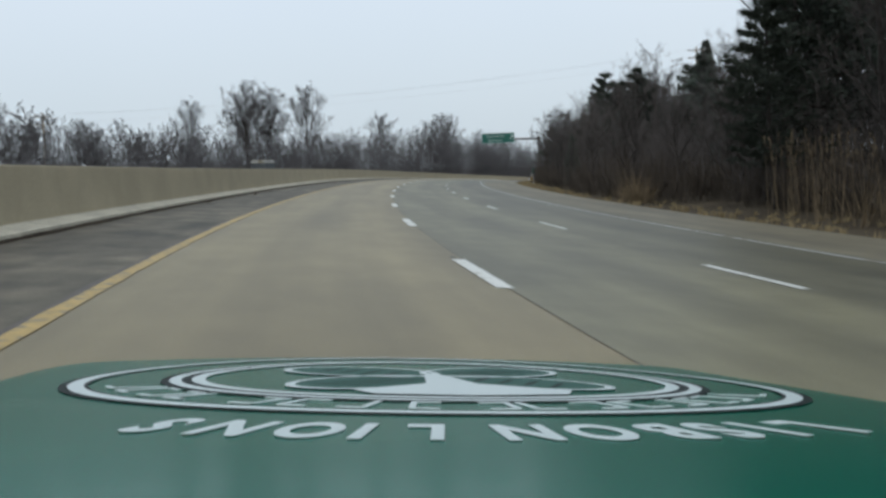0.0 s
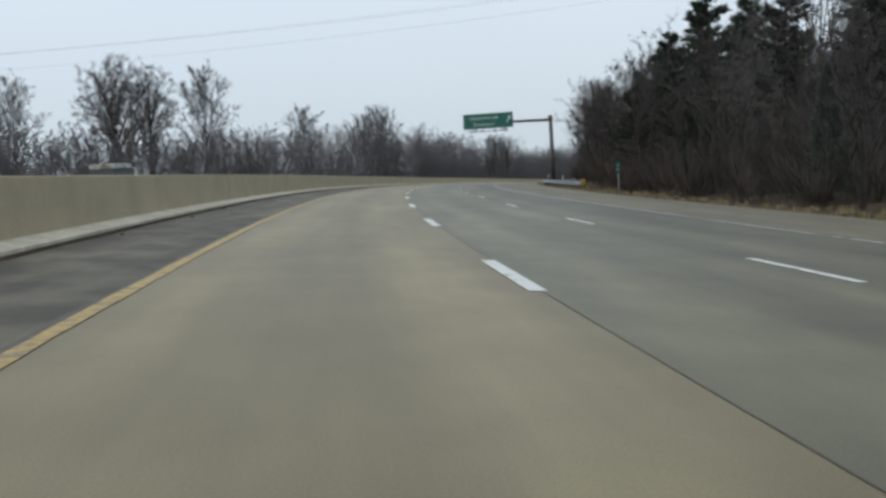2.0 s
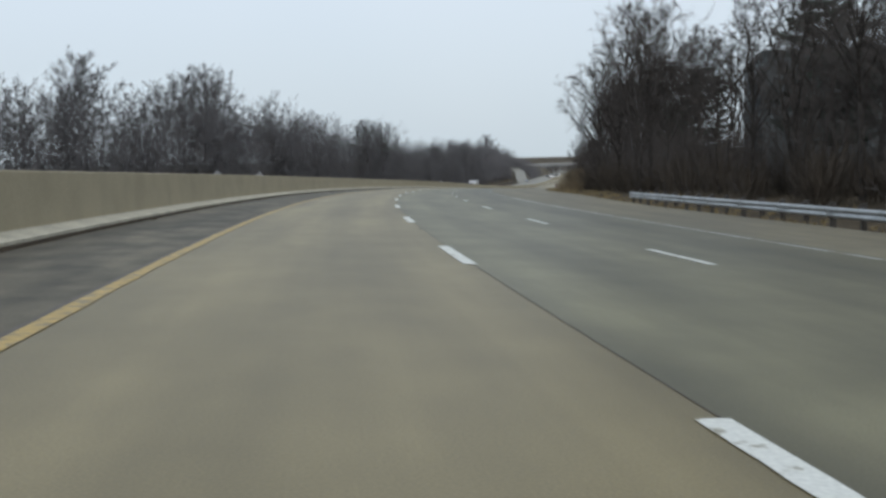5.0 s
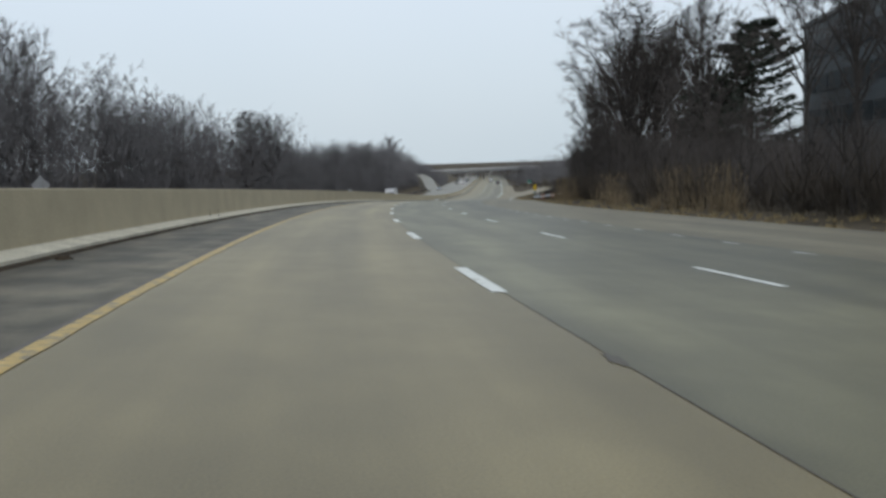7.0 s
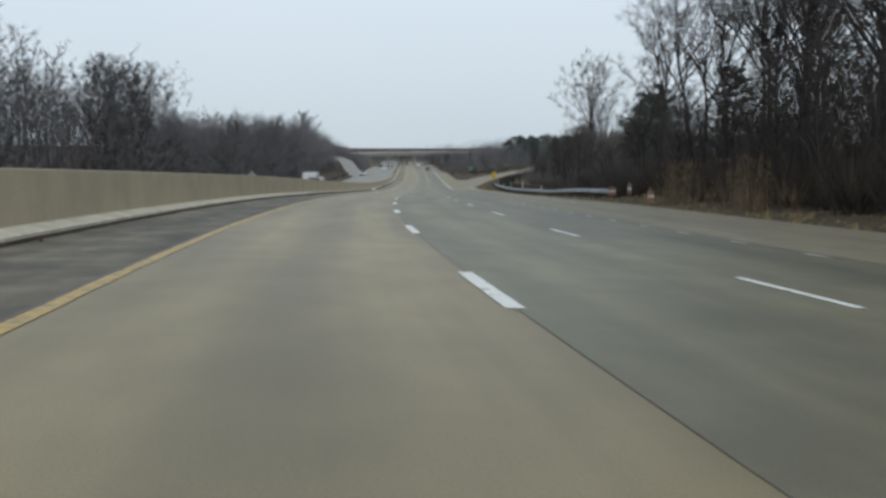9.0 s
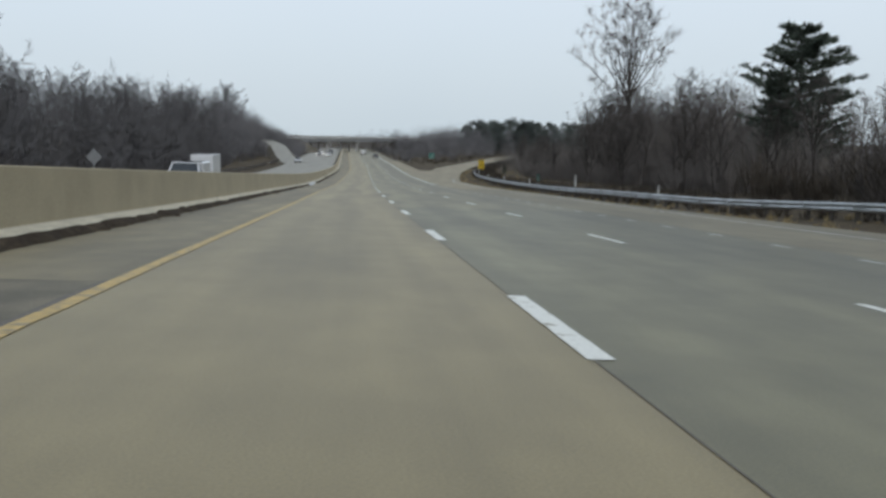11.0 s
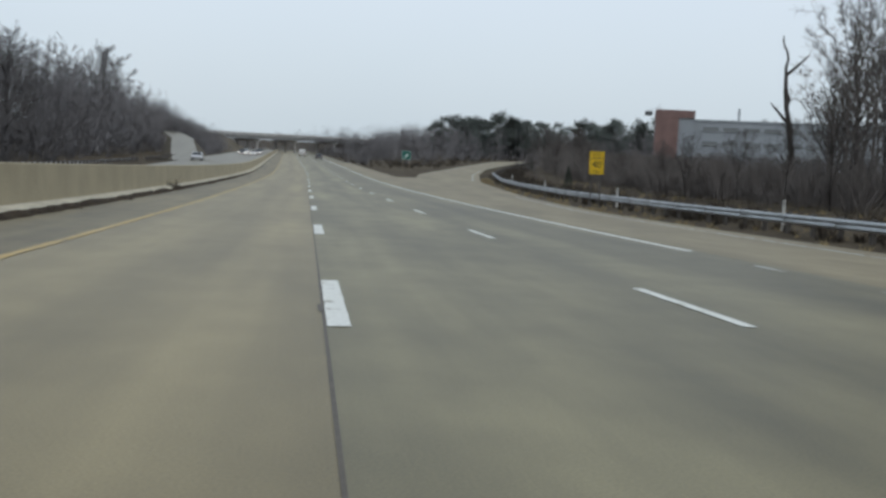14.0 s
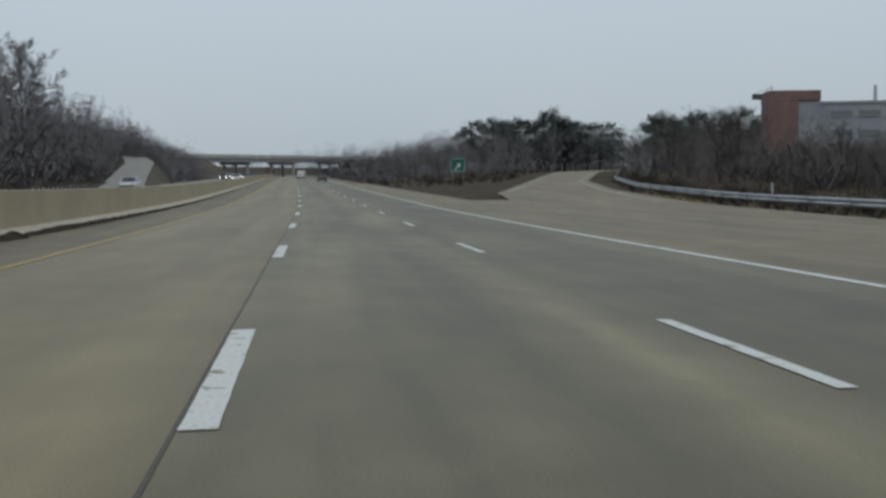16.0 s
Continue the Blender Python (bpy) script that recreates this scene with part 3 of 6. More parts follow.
def bare_tree(seed, h, clear=0.3, spread=0.3, limbs=17, boughs=11, twigs=16, stems=1, mat=None, fine=0.017):
    """Trunk and crown of a leafless tree h metres high: limbs that rise and spread into a rounded crown of fine twigs."""
    r = random.Random(seed)
    trunk, crown = Wood(), Wood()
    r0 = h * 0.0115 + 0.03
    mid = h * (clear * 0.8 + 1) / 2
    half, wide = h - mid, spread * h
    centre = Vector((0, 0, mid))
    stem = []
    for k in range(stems):
        d = Vector((r.uniform(-0.05, 0.05), r.uniform(-0.05, 0.05), 1)) if stems == 1 else Vector((math.cos(k * 6.28 / stems) * 0.17, math.sin(k * 6.28 / stems) * 0.17, 1))
        pts = wander(r, Vector((0, 0, -0.3)), d, h * r.uniform(0.6, 0.66), 9, 0.06, 0.05)
        trunk.tube(pts, [r0 * (1.3 if i == 0 else 1 - 0.08 * i) * (1 if stems == 1 else 0.75) for i in range(10)], 7)
        stem.append(pts)
    for i in range(limbs):
        pts = stem[i % stems]
        q = (i + r.random() * 0.8) / limbs
        f = clear * 1.4 + (0.99 - clear * 1.4) * q ** 0.8
        k = min(8, int(f * 9))
        p = pts[k].lerp(pts[k + 1], f * 9 - k)
        polar, turn, out = (1 - q) * 1.6 * r.uniform(0.75, 1.1) + 0.1, i * 2.4 + r.uniform(-0.5, 0.5), r.uniform(0.8, 1.06)
        t = centre + Vector((wide * math.sin(polar) * math.cos(turn), wide * math.sin(polar) * math.sin(turn), half * math.cos(polar))) * out
        t.z = max(t.z, p.z + 0.06 * h)
        ln = (t - p).length
        lp = bow(r, p, t, ln * 0.1, 5, 0.035)
        lr = r0 * (1.3 - f) * 0.42 + 0.014
        trunk.tube(lp, [lr * (1 - 0.17 * j) for j in range(6)], 5)
        for j in range(boughs):
            g = 0.22 + 0.78 * ((j + r.random()) / boughs) ** 0.8
            m = min(4, int(g * 5))
            bp = lp[m].lerp(lp[m + 1], g * 5 - m)
            away = (bp - centre).normalized()
            bd = offshoot(r, (lp[m + 1] - lp[m]).normalized(), r.uniform(0.5, 1.3)) + away * 0.12 + Vector((0, 0, 0.08))
            bb = wander(r, bp, bd, h * 0.085 * r.uniform(0.5, 1.25) * (1.15 - 0.2 * g), 2, 0.22, 0.04)
            crown.spike(bb[0], bb[2], 0.015)
            for n in range(twigs):
                e = r.uniform(0.12, 1.0)
                m2 = min(1, int(e * 2))
                tp = bb[m2].lerp(bb[m2 + 1], e * 2 - m2)
                td = offshoot(r, (bb[m2 + 1] - bb[m2]).normalized(), r.uniform(0.4, 1.35)) + Vector((0, 0, 0.08))
                crown.blade(tp, tp + td.normalized() * (h * 0.04 * r.uniform(0.4, 1.3)), fine, td.orthogonal().normalized())
    return trunk.mesh("trunk", M_BARK), crown.mesh("crown", mat or M_TWIG)


def pine_tree(seed, h, spread=0.27, dome=1.5, boughs=5, needles=84):
    """Trunk and crown of a white pine with level, sweeping tiers of soft needles; a high dome keeps it broad towards its top."""
    r = random.Random(seed)
    trunk, crown = Wood(), Wood()
    pts = wander(r, Vector((0, 0, -0.3)), Vector((0, 0, 1)), h, 9, 0.03, 0.05)
    trunk.tube(pts, [h * 0.013 * (1 - 0.1 * i) + 0.02 for i in range(10)], 7)
    tiers = 17
    for i in range(tiers):
        f = 0.2 + 0.78 * i / tiers
        for j in range(boughs):
            ff = min(0.985, f + r.uniform(-0.012, 0.012))
            k = min(8, int(ff * 9))
            p = pts[k].lerp(pts[k + 1], ff * 9 - k)
            a = r.uniform(0, 6.283)
            ln = h * spread * min(1.0, (1.06 - f) * dome) ** 0.9 * r.uniform(0.6, 1.2)
            bp = wander(r, p, Vector((math.cos(a), math.sin(a), r.uniform(-0.05, 0.25))), ln, 4, 0.07, 0.07)
            trunk.tube(bp, [0.045, 0.036, 0.027, 0.018, 0.01], 3)
            across = Vector((-math.sin(a), math.cos(a), 0))
            for c in range(needles):
                e = 1 - 0.85 * r.random() ** 1.3
                m = min(3, int(e * 4))
                q = bp[m].lerp(bp[m + 1], e * 4 - m) + across * r.gauss(0, 0.16 * ln * (1.25 - e) + 0.1) + Vector((0, 0, r.gauss(0.03, 0.09)))
                d = Vector((math.cos(a) + r.gauss(0, 0.7), math.sin(a) + r.gauss(0, 0.7), r.gauss(0.35, 0.4))).normalized()
                crown.blade(q, q + d * r.uniform(0.3, 0.65), r.uniform(0.045, 0.095), d.orthogonal().normalized())
    return trunk.mesh("trunk", M_BARK), crown.mesh("crown", M_NEEDLE)


def cedar_tree(seed, h):
    """Trunk and crown of a dense conical evergreen with a ragged edge."""
    r = random.Random(seed)
    trunk, crown = Wood(), Wood()
    trunk.tube([Vector((0, 0, -0.3)), Vector((0, 0, h * 0.5)), Vector((0, 0, h))], [h * 0.016, h * 0.008, 0.01], 7)
    for i in range(6000):
        f = r.random() ** 0.72
        z = h * (0.03 + 0.97 * f)
        a = r.uniform(0, 6.283)
        lim = h * 0.25 * (1 - f) ** 0.85 * (0.82 + 0.3 * noise.noise((math.cos(a) * 1.7, math.sin(a) * 1.7, z * 0.9 + seed))) + 0.05
        q = lim * math.sqrt(r.uniform(0.3, 1.0))
        p = Vector((math.cos(a) * q, math.sin(a) * q, z))
        d = Vector((math.cos(a), math.sin(a), r.uniform(-0.1, 1.2))).normalized()
        crown.blade(p, p + d * (r.uniform(0.25, 0.55) * (1.15 - 0.6 * f)), r.uniform(0.03, 0.07), d.orthogonal().normalized())
    return trunk.mesh("trunk", M_BARK), crown.mesh("crown", M_NEEDLE)


def far_pine(seed, h):
    """Trunk and crown of a pine with a high rounded top, for the distance."""
    r = random.Random(seed)
    trunk, crown = Wood(), Wood()
    trunk.tube([Vector((0, 0, -0.3)), Vector((0.1, 0, h * 0.5)), Vector((0, 0.1, h * 0.93))], [h * 0.014, h * 0.01, 0.03], 6)
    for n in range(26):
        f = r.uniform(0.16, 0.94)
        wide = h * 0.13 * math.sin(math.pi * min(1, 0.25 + f * 0.7)) ** 0.7
        c = Vector((r.gauss(0, wide), r.gauss(0, wide), h * f))
        for i in range(54):
            p = c + Vector((r.gauss(0, 1), r.gauss(0, 1), r.gauss(0, 0.6))) * (h * 0.05)
            e = Vector((r.gauss(0, 1), r.gauss(0, 1), r.gauss(0.4, 0.6))).normalized()
            crown.blade(p, p + e * r.uniform(0.5, 1.1), r.uniform(0.1, 0.22), e.orthogonal().normalized())
    return trunk.mesh("trunk", M_BARK), crown.mesh("crown", M_HAZED_NEEDLE)


def tree_thing(name, meshes, label, category="tree"):
    """A tree as one thing: its trunk with the crown as its part; made once, far under way to its copies' places."""
    top = new(name, meshes[0])
    cr = new("crown", meshes[1])
    cr.parent = top
    return tagged(top, label, category, group="roadside woods")


def plant(proto, s, u, size=1.0, turn=0.0, sink=-0.15):
    ob = copy_thing(proto, Matrix.Translation(at(s, u, sink)) @ Matrix.Rotation(turn, 4, "Z"))
    ob.scale = (size, size, size)
    return ob


PROTO = {}
for key, spec in {"a": dict(seed=11, clear=0.24, spread=0.3), "b": dict(seed=12, clear=0.4, spread=0.3), "c": dict(seed=13, clear=0.14, spread=0.34, stems=2, limbs=18),
                  "d": dict(seed=14, clear=0.42, spread=0.34, stems=2, limbs=18), "e": dict(seed=15, clear=0.12, spread=0.32, stems=3, limbs=18),
                  "f": dict(seed=16, clear=0.36, spread=0.29, limbs=24, boughs=9)}.items():
    PROTO[key] = tree_thing("bare_tree", bare_tree(h=15, **spec), "leafless grey-brown tree at the edge of the woods")
PROTO["pine"] = tree_thing("pine_tree", pine_tree(21, 15), "dark green white pine with level tiers of needles")
PROTO["pine2"] = tree_thing("pine_tree", pine_tree(22, 15), "dark green white pine with level tiers of needles")
PROTO["cedar"] = tree_thing("cedar_tree", cedar_tree(23, 10), "dense dark conical evergreen in the woods")
PROTO["g"] = tree_thing("bare_tree", bare_tree(17, 15, 0.24, 0.3, 22, 15, 18, 1, M_HAZED_SIDETWIG, 0.02), "tall leafless tree with a rounded crown of fine twigs")
PROTO["h"] = tree_thing("bare_tree", bare_tree(18, 15, 0.2, 0.33, 22, 15, 18, 2, M_HAZED_SIDETWIG, 0.02), "tall leafless tree with a forked trunk and fine twigs")
PROTO["far"] = tree_thing("pine_tree", far_pine(24, 15), "pine with a rounded top, haze painted into its grey-green")
PROTO["far2"] = tree_thing("pine_tree", far_pine(25, 15), "pine with a rounded top, haze painted into its grey-green")
PROTO["wide"] = tree_thing("bare_tree", bare_tree(26, 15, 0.12, 0.4, 36, 15, 18, 2, None, 0.02), "large leafless tree with low limbs that spread over the verge")
PROTO["full"] = tree_thing("pine_tree", pine_tree(27, 15, 0.31, 2.5, 8, 120), "tall full-crowned green white pine above the bare trees")
# the first of each kind stand in the woods like the rest
for n, (key, p) in enumerate(PROTO.items()):
    p.matrix_basis = Matrix.Translation(at(30 + 14 * n, 34, -0.2))

rng = random.Random(5)


def right_edge(s):
    return knots([(-40, 16.0), (30, 15.4), (50, 13.7), (95, 13.5), (126, 15.0), (145, 16.4), (200, 18), (240, 17.2), (330, 18.5), (400, 23), (450, 25), (500, 26), (560, 34), (600, 46), (700, 80)])(s)


# height of the near woods, in parts of 15 m
near_tall = knots([(-20, 1.1), (20, 1.05), (34, 0.5), (75, 0.48), (100, 0.56), (150, 0.68), (185, 0.8), (225, 0.85), (236, 0.8), (246, 0.36), (292, 0.38), (304, 0.52), (338, 0.6), (354, 0.72), (372, 0.42), (398, 0.46), (412, 0.6), (440, 0.58), (462, 0.56), (485, 0.32), (520, 0.28), (600, 0.34)])
# woods on the near side
s = -16.0
while s < 560:
    u = right_edge(s) + 1.5 + rng.uniform(-1.2, 1.6)
    pines = (0.3 if s < 34 else 0.0 if s < 66 else 0.22 if s > 95 else 0.1) if s < 150 else 0.04 if s < 238 else 0.0
    q = rng.random()
    key = rng.choice(["pine", "pine2", "cedar"]) if q < pines else rng.choice("abcde")
    grow = 1.2 if key == "cedar" else 1.0
    plant(PROTO[key], s, u, grow * near_tall(s) * rng.uniform(0.7, 1.08), rng.uniform(0, 6.28))
    s += rng.uniform(5.0, 9.0)


def cheap_tree(w, r, base, h, fine, twigs=7):
    """A leafless tree deep in a wood, added to that wood's one mesh w: a rounded crown of limbs, boughs and twigs."""
    lean = Vector((r.uniform(-0.08, 0.08), r.uniform(-0.08, 0.08), 1))
    pts = wander(r, base, lean, h * 0.62, 4, 0.06, 0.05)
    w.tube(pts, [h * 0.008 * (1 - 0.2 * i) + 0.03 for i in range(5)], 3)
    clear = r.uniform(0.12, 0.34)
    mid = h * (clear + 1) / 2
    half, wide = h - mid, h * r.uniform(0.24, 0.33)
    centre = base + lean * mid
    for i in range(9):
        q = (i + r.random()) / 9
        f = clear * 1.4 + (0.98 - clear * 1.4) * q ** 0.8
        k = min(3, int(f * 4))
        p = pts[k].lerp(pts[k + 1], f * 4 - k)
        polar, turn, out = (1 - q) * 1.6 + 0.1, i * 2.4 + r.uniform(-0.5, 0.5), r.uniform(0.8, 1.05)
        t = centre + Vector((wide * math.sin(polar) * math.cos(turn), wide * math.sin(polar) * math.sin(turn), half * math.cos(polar))) * out
        t.z = max(t.z, p.z + 0.05 * h)
        w.spike(p, t, 0.05)
        d = (t - p).normalized()
        for j in range(7):
            bp = p.lerp(t, 0.25 + 0.75 * ((j + r.random()) / 7) ** 0.8)
            away = (bp - centre).normalized()
            bd = (offshoot(r, d, r.uniform(0.5, 1.3)) + away * 0.15 + Vector((0, 0, 0.08))).normalized()
            bq = bp + bd * (h * 0.085 * r.uniform(0.5, 1.25))
            w.blade(bp, bq, fine * 1.2, bd.orthogonal().normalized())
            for n in range(twigs):
                tp = bp.lerp(bq, r.uniform(0.1, 1))
                td = (offshoot(r, bd, r.uniform(0.4, 1.35)) + Vector((0, 0, 0.08))).normalized()
                w.blade(tp, tp + td * (h * 0.044 * r.uniform(0.4, 1.25)), fine, td.orthogonal().normalized())


def woods(name, spots, mat, label, seed, fine=0.026, twigs=7):
    w = Wood()
    r = random.Random(seed)
    for s, u, h in spots:
        cheap_tree(w, r, at(s, u, -0.3), h, fine, twigs)
    ob = new(name, w.mesh(name, mat))
    return tagged(ob, label, "woods", kind="stuff")


def thicket(name, spots, mat, label, seed, blades=300, fine=0.017):
    """Dense saplings and brush: thin upright twigs that fill uneven, rounded clumps."""
    w = Wood()
    r = random.Random(seed)
    for s, u, h in spots:
        base = at(s, u, -0.3)
        wide = h * r.uniform(0.2, 0.3) + 0.5
        long = max(1.0, h / 8)
        for i in range(blades):
            f = r.random() ** 0.8
            lim = wide * (0.55 + 0.45 * math.sin(math.pi * min(1, f * 1.08)))
            if f > 0.75:
                lim *= math.sqrt(max(0.02, 1 - ((f - 0.75) / 0.25) ** 2))
            a, q = r.uniform(0, 6.283), lim * math.sqrt(r.random())
            p = base + Vector((math.cos(a) * q, math.sin(a) * q, f * h * 0.93))
            b = a + r.uniform(-1.2, 1.2)
            d = Vector((math.cos(b) * r.uniform(0, 0.95), math.sin(b) * r.uniform(0, 0.95), r.uniform(0.0, 1.0)))
            w.blade(p, p + d * (r.uniform(0.5, 1.4) * long * (0.55 if f > 0.75 else 1.0)), r.uniform(0.6, 1.4) * fine * (2.3 - 1.8 * f), Vector((-math.sin(a + 0.8), math.cos(a + 0.8), r.uniform(-0.3, 0.3))))
    ob = new(name, w.mesh(name, mat))
    return tagged(ob, label, "woods", kind="stuff")


spots = []
for i in range(400):
    s = rng.uniform(-20, 470)
    u = right_edge(s) + 8 + rng.random() ** 1.3 * 26
    if not 238 < s < 345 or rng.random() < 0.1:
        spots.append((s, u, 15 * near_tall(s) * rng.uniform(0.75, 1.1)))
for i in range(75):
    s = rng.uniform(432, 511)
    spots.append((s, rng.uniform(30, 45), rng.uniform(8.5, 13)))
for i in range(45):
    spots.append((rng.uniform(84, 150), rng.uniform(22, 42), rng.uniform(10.5, 14.5)))
r2 = random.Random(71)
for i in range(26):
    spots.append((r2.uniform(424, 470), r2.uniform(28, 42), r2.uniform(8, 11)))
for i in range(16):
    spots.append((r2.uniform(352, 392), r2.uniform(26, 38), r2.uniform(7.5, 10)))
for i in range(34):
    spots.append((r2.uniform(303, 346), r2.uniform(25, 37), r2.uniform(8.5, 12.5)))
for i in range(34):
    spots.append((r2.uniform(150, 222), r2.uniform(23, 40), r2.uniform(11.5, 15)))


def opened(spots):
    """Those spots that leave the view open over the bend of the exit ramp."""
    return [p for p in spots if not (484 < p[0] < 514 and 4.5 < p[2] and p[1] < 31 + (p[0] - 486) * 0.44)]


spots = opened(spots)
woods("near_woods", [p for p in spots if p[0] < 395], M_TWIG, "deep leafless brown woods behind the first trees", 31, 0.036)
woods("near_woods", [p for p in spots if p[0] >= 395], M_HAZED_MIDTWIG, "leafless woods beside the exit ramp, haze in their colour", 32, 0.032)
spots = []
for i in range(640):
    s = rng.uniform(-18, 600)
    spots.append((s, right_edge(s) + 1.0 + rng.random() * 9, min(15 * near_tall(s) * 0.8, 8.2 if 215 < s < 345 else 9.5) * (1.35 if 298 < s < 345 else 1.0) * rng.uniform(0.45, 1.0)))
for i in range(85):
    s = rng.uniform(432, 513)
    spots.append((s, rng.uniform(29, 42), rng.uniform(5, 9.5)))
for i in range(70):
    spots.append((r2.uniform(264, 302), r2.uniform(23, 36), r2.uniform(3.6, 5.6)))
    spots.append((r2.uniform(300, 332), r2.uniform(21, 33), r2.uniform(5.5, 9)))
for i in range(62):
    spots.append((r2.uniform(422, 466), r2.uniform(27, 39), r2.uniform(6.5, 9.5)))
for i in range(30):
    spots.append((r2.uniform(300, 330), r2.uniform(31, 42), r2.uniform(4.8, 6.6)))
for i in range(16):
    spots.append((r2.uniform(348, 372), r2.uniform(17.6, 20), r2.uniform(2.0, 3.6)))
for i in range(65):
    spots.append((rng.uniform(84, 142), rng.uniform(17.5, 30), rng.uniform(6, 10.5)))
for i in range(50):
    spots.append((rng.uniform(16, 52), rng.uniform(17, 30), rng.uniform(5, 8.5)))
for i in range(260):
    s = rng.uniform(548, 690)
    u = ramp_right(s) + 7 + rng.random() * 34
    spots.append((s, u, rng.uniform(4, 7.5) if u + 2 < 0.34 * (s - 447) else rng.uniform(2.2, 3.6)))
spots = opened(spots)
thicket("near_thicket", [p for p in spots if p[0] < 395], M_TWIG, "dense brown leafless brush at the woods' edge", 34, 330, 0.019)
thicket("near_thicket", [p for p in spots if p[0] >= 395], M_HAZED_MIDTWIG, "brown leafless brush beside the exit ramp, paled for haze", 35, 230, 0.026)

far_tall = knots([(-30, 8), (120, 8.5), (180, 10), (240, 12), (300, 15.5), (320, 18), (440, 18.5), (462, 14.5), (510, 15), (560, 17.5), (630, 19), (660, 18), (706, 15), (766, 13), (840, 11)])
def far_edge(s):
    return -34 - (6 if s > 690 else 0)


spots = []
for i in range(640):
    s = rng.uniform(-30, 840)
    spots.append((s, far_edge(s) - 4 - rng.random() ** 1.2 * 34, far_tall(s) * rng.uniform(0.75, 1.08)))
woods("far_side_woods", [p for p in spots if p[0] < 600], M_HAZED_SIDETWIG, "leafless woods beyond the oncoming carriageway, haze in their grey", 32, 0.043, 8)
woods("far_side_woods", [p for p in spots if p[0] >= 600], M_HAZED_FARTWIG, "leafless woods near the bridge, coloured pale grey for haze", 39, 0.06, 6)
spots = []
for i in range(1450):
    s = rng.uniform(-30, 840)
    spots.append((s, far_edge(s) - rng.random() * 24, far_tall(s) * rng.uniform(0.4, 0.86)))
thicket("far_side_thicket", [p for p in spots if p[0] < 600], M_HAZED_SIDETWIG, "dense leafless brush beyond the oncoming carriageway, haze in its grey", 35, 230, 0.05)
thicket("far_side_thicket", [p for p in spots if p[0] >= 600], M_HAZED_FARTWIG, "leafless brush near the bridge, coloured pale grey for haze", 40, 110, 0.08)
# woods round the exit ramp and the bridge
spots, low = [], []
for i in range(620):
    s = rng.uniform(600, 980)
    u = rng.uniform(13, 190)
    rl, rr = ramp_left(min(s, 800)), ramp_right(min(s, 800))
    if (rl - 6 < u < rr + 6 and s < 805) or (u < rl and s < 655):
        continue
    h = knots([(13, 3.0), (19, 7.0), (24, 9.0), (40, 10.5), (70, 13), (190, 14.5)])(u) * knots([(655, 0.35), (690, 0.7), (730, 1.0)])(s) * rng.uniform(0.75, 1.1)
    (spots if h > 6 else low).append((s, u, h))
    low.append((s + rng.uniform(-3, 3), u + rng.uniform(-3, 3), h * 0.9))
for i in range(330):
    s, u = rng.uniform(692, 770), rng.uniform(18, 160)
    low.append((s, u, rng.uniform(6, 11.5) * min(1.0, u / 34)))
for i in range(60):
    low.append((rng.uniform(806, 840), rng.uniform(92, 155), rng.uniform(11, 15)))
low = [(s, u, h) for s, u, h in low if s > 805 or not (ramp_left(min(s, 800)) - 5 < u < ramp_right(min(s, 800)) + 5)]
woods("distant_woods", spots, M_HAZED_FARTWIG, "distant woods past the exit and the bridge, haze in their grey", 33, 0.065, 3)
thicket("distant_thicket", low, M_HAZED_FARTWIG, "distant brush along the exit ramp, haze in its grey", 36, 100, 0.075)
spots = []
for i in range(320):
    u = rng.uniform(-28, 190)
    spots.append((rng.uniform(840, 960), u, knots([(-28, 7), (4, 12), (30, 14.5), (60, 16.5), (190, 18)])(u) * rng.uniform(0.75, 1.0)))
thicket("bridge_backwoods", spots, M_HAZED_FARTWIG, "woods far behind the bridge, greyed for haze", 37, 130, 0.06)
# a stand of far pines above the ramp
for i in range(120):
    s, u = rng.uniform(700, 790), rng.uniform(46, 150)
    if not ramp_left(s) - 5 < u < ramp_right(s) + 5:
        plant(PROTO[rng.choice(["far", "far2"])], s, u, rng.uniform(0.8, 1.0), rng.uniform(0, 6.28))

# tall single trees on the far side
for s, u, h, key in ((205.7, -54.5, 22.5, "h"), (201, -53, 19, "g"), (211, -52, 21, "g"), (217, -56, 19, "h"), (237.7, -54.5, 23.5, "g"), (168, -50, 14.5, "g"), (347, -60, 25, "h"), (304, -62, 21, "g"), (320, -52, 20, "g"), (384, -48, 19, "h"),
                     (359, -62, 25, "g"), (436, -48.7, 20.5, "h"), (430, -42, 19, "g"), (418, -44, 19, "h"), (120, -58, 11, "g"), (530, -46, 17, "h"), (590, -44, 18, "g"), (668, -43.5, 21, "g"), (655, -46, 17, "h")):
    plant(PROTO[key], s, u, h / 15, s)
# dark evergreens before the gantry
for i in range(20):
    s = 86 + i * 2.6 + rng.uniform(-1, 1)
    key = rng.choice(["pine", "pine2", "cedar"])
    plant(PROTO[key], s, rng.uniform(18.5, 28), rng.uniform(0.42, 0.6) * (1.3 if key == "cedar" else 1.0), rng.uniform(0, 6.28))
# brush on the bank beside the bridge
spots = []
for i in range(520):
    s, q = rng.uniform(655, 850), rng.random()
    spots.append((s, slip_mid(s) - 4.5 - q * 24, rng.uniform(3.0, 8.0)))
    if s > 665:
        spots.append((s, slip_mid(s) + 4.0 + q * 14.0, rng.uniform(3.0, 7.0)))
for i in range(190):
    spots.append((rng.uniform(728, 772), -22.5 - rng.random() * 30, rng.uniform(5.0, 8.5)))
for i in range(170):
    s = rng.uniform(722, 764)
    spots.append((s, -23.5 - rng.random() * 36, rng.uniform(6.5, 10.5)))
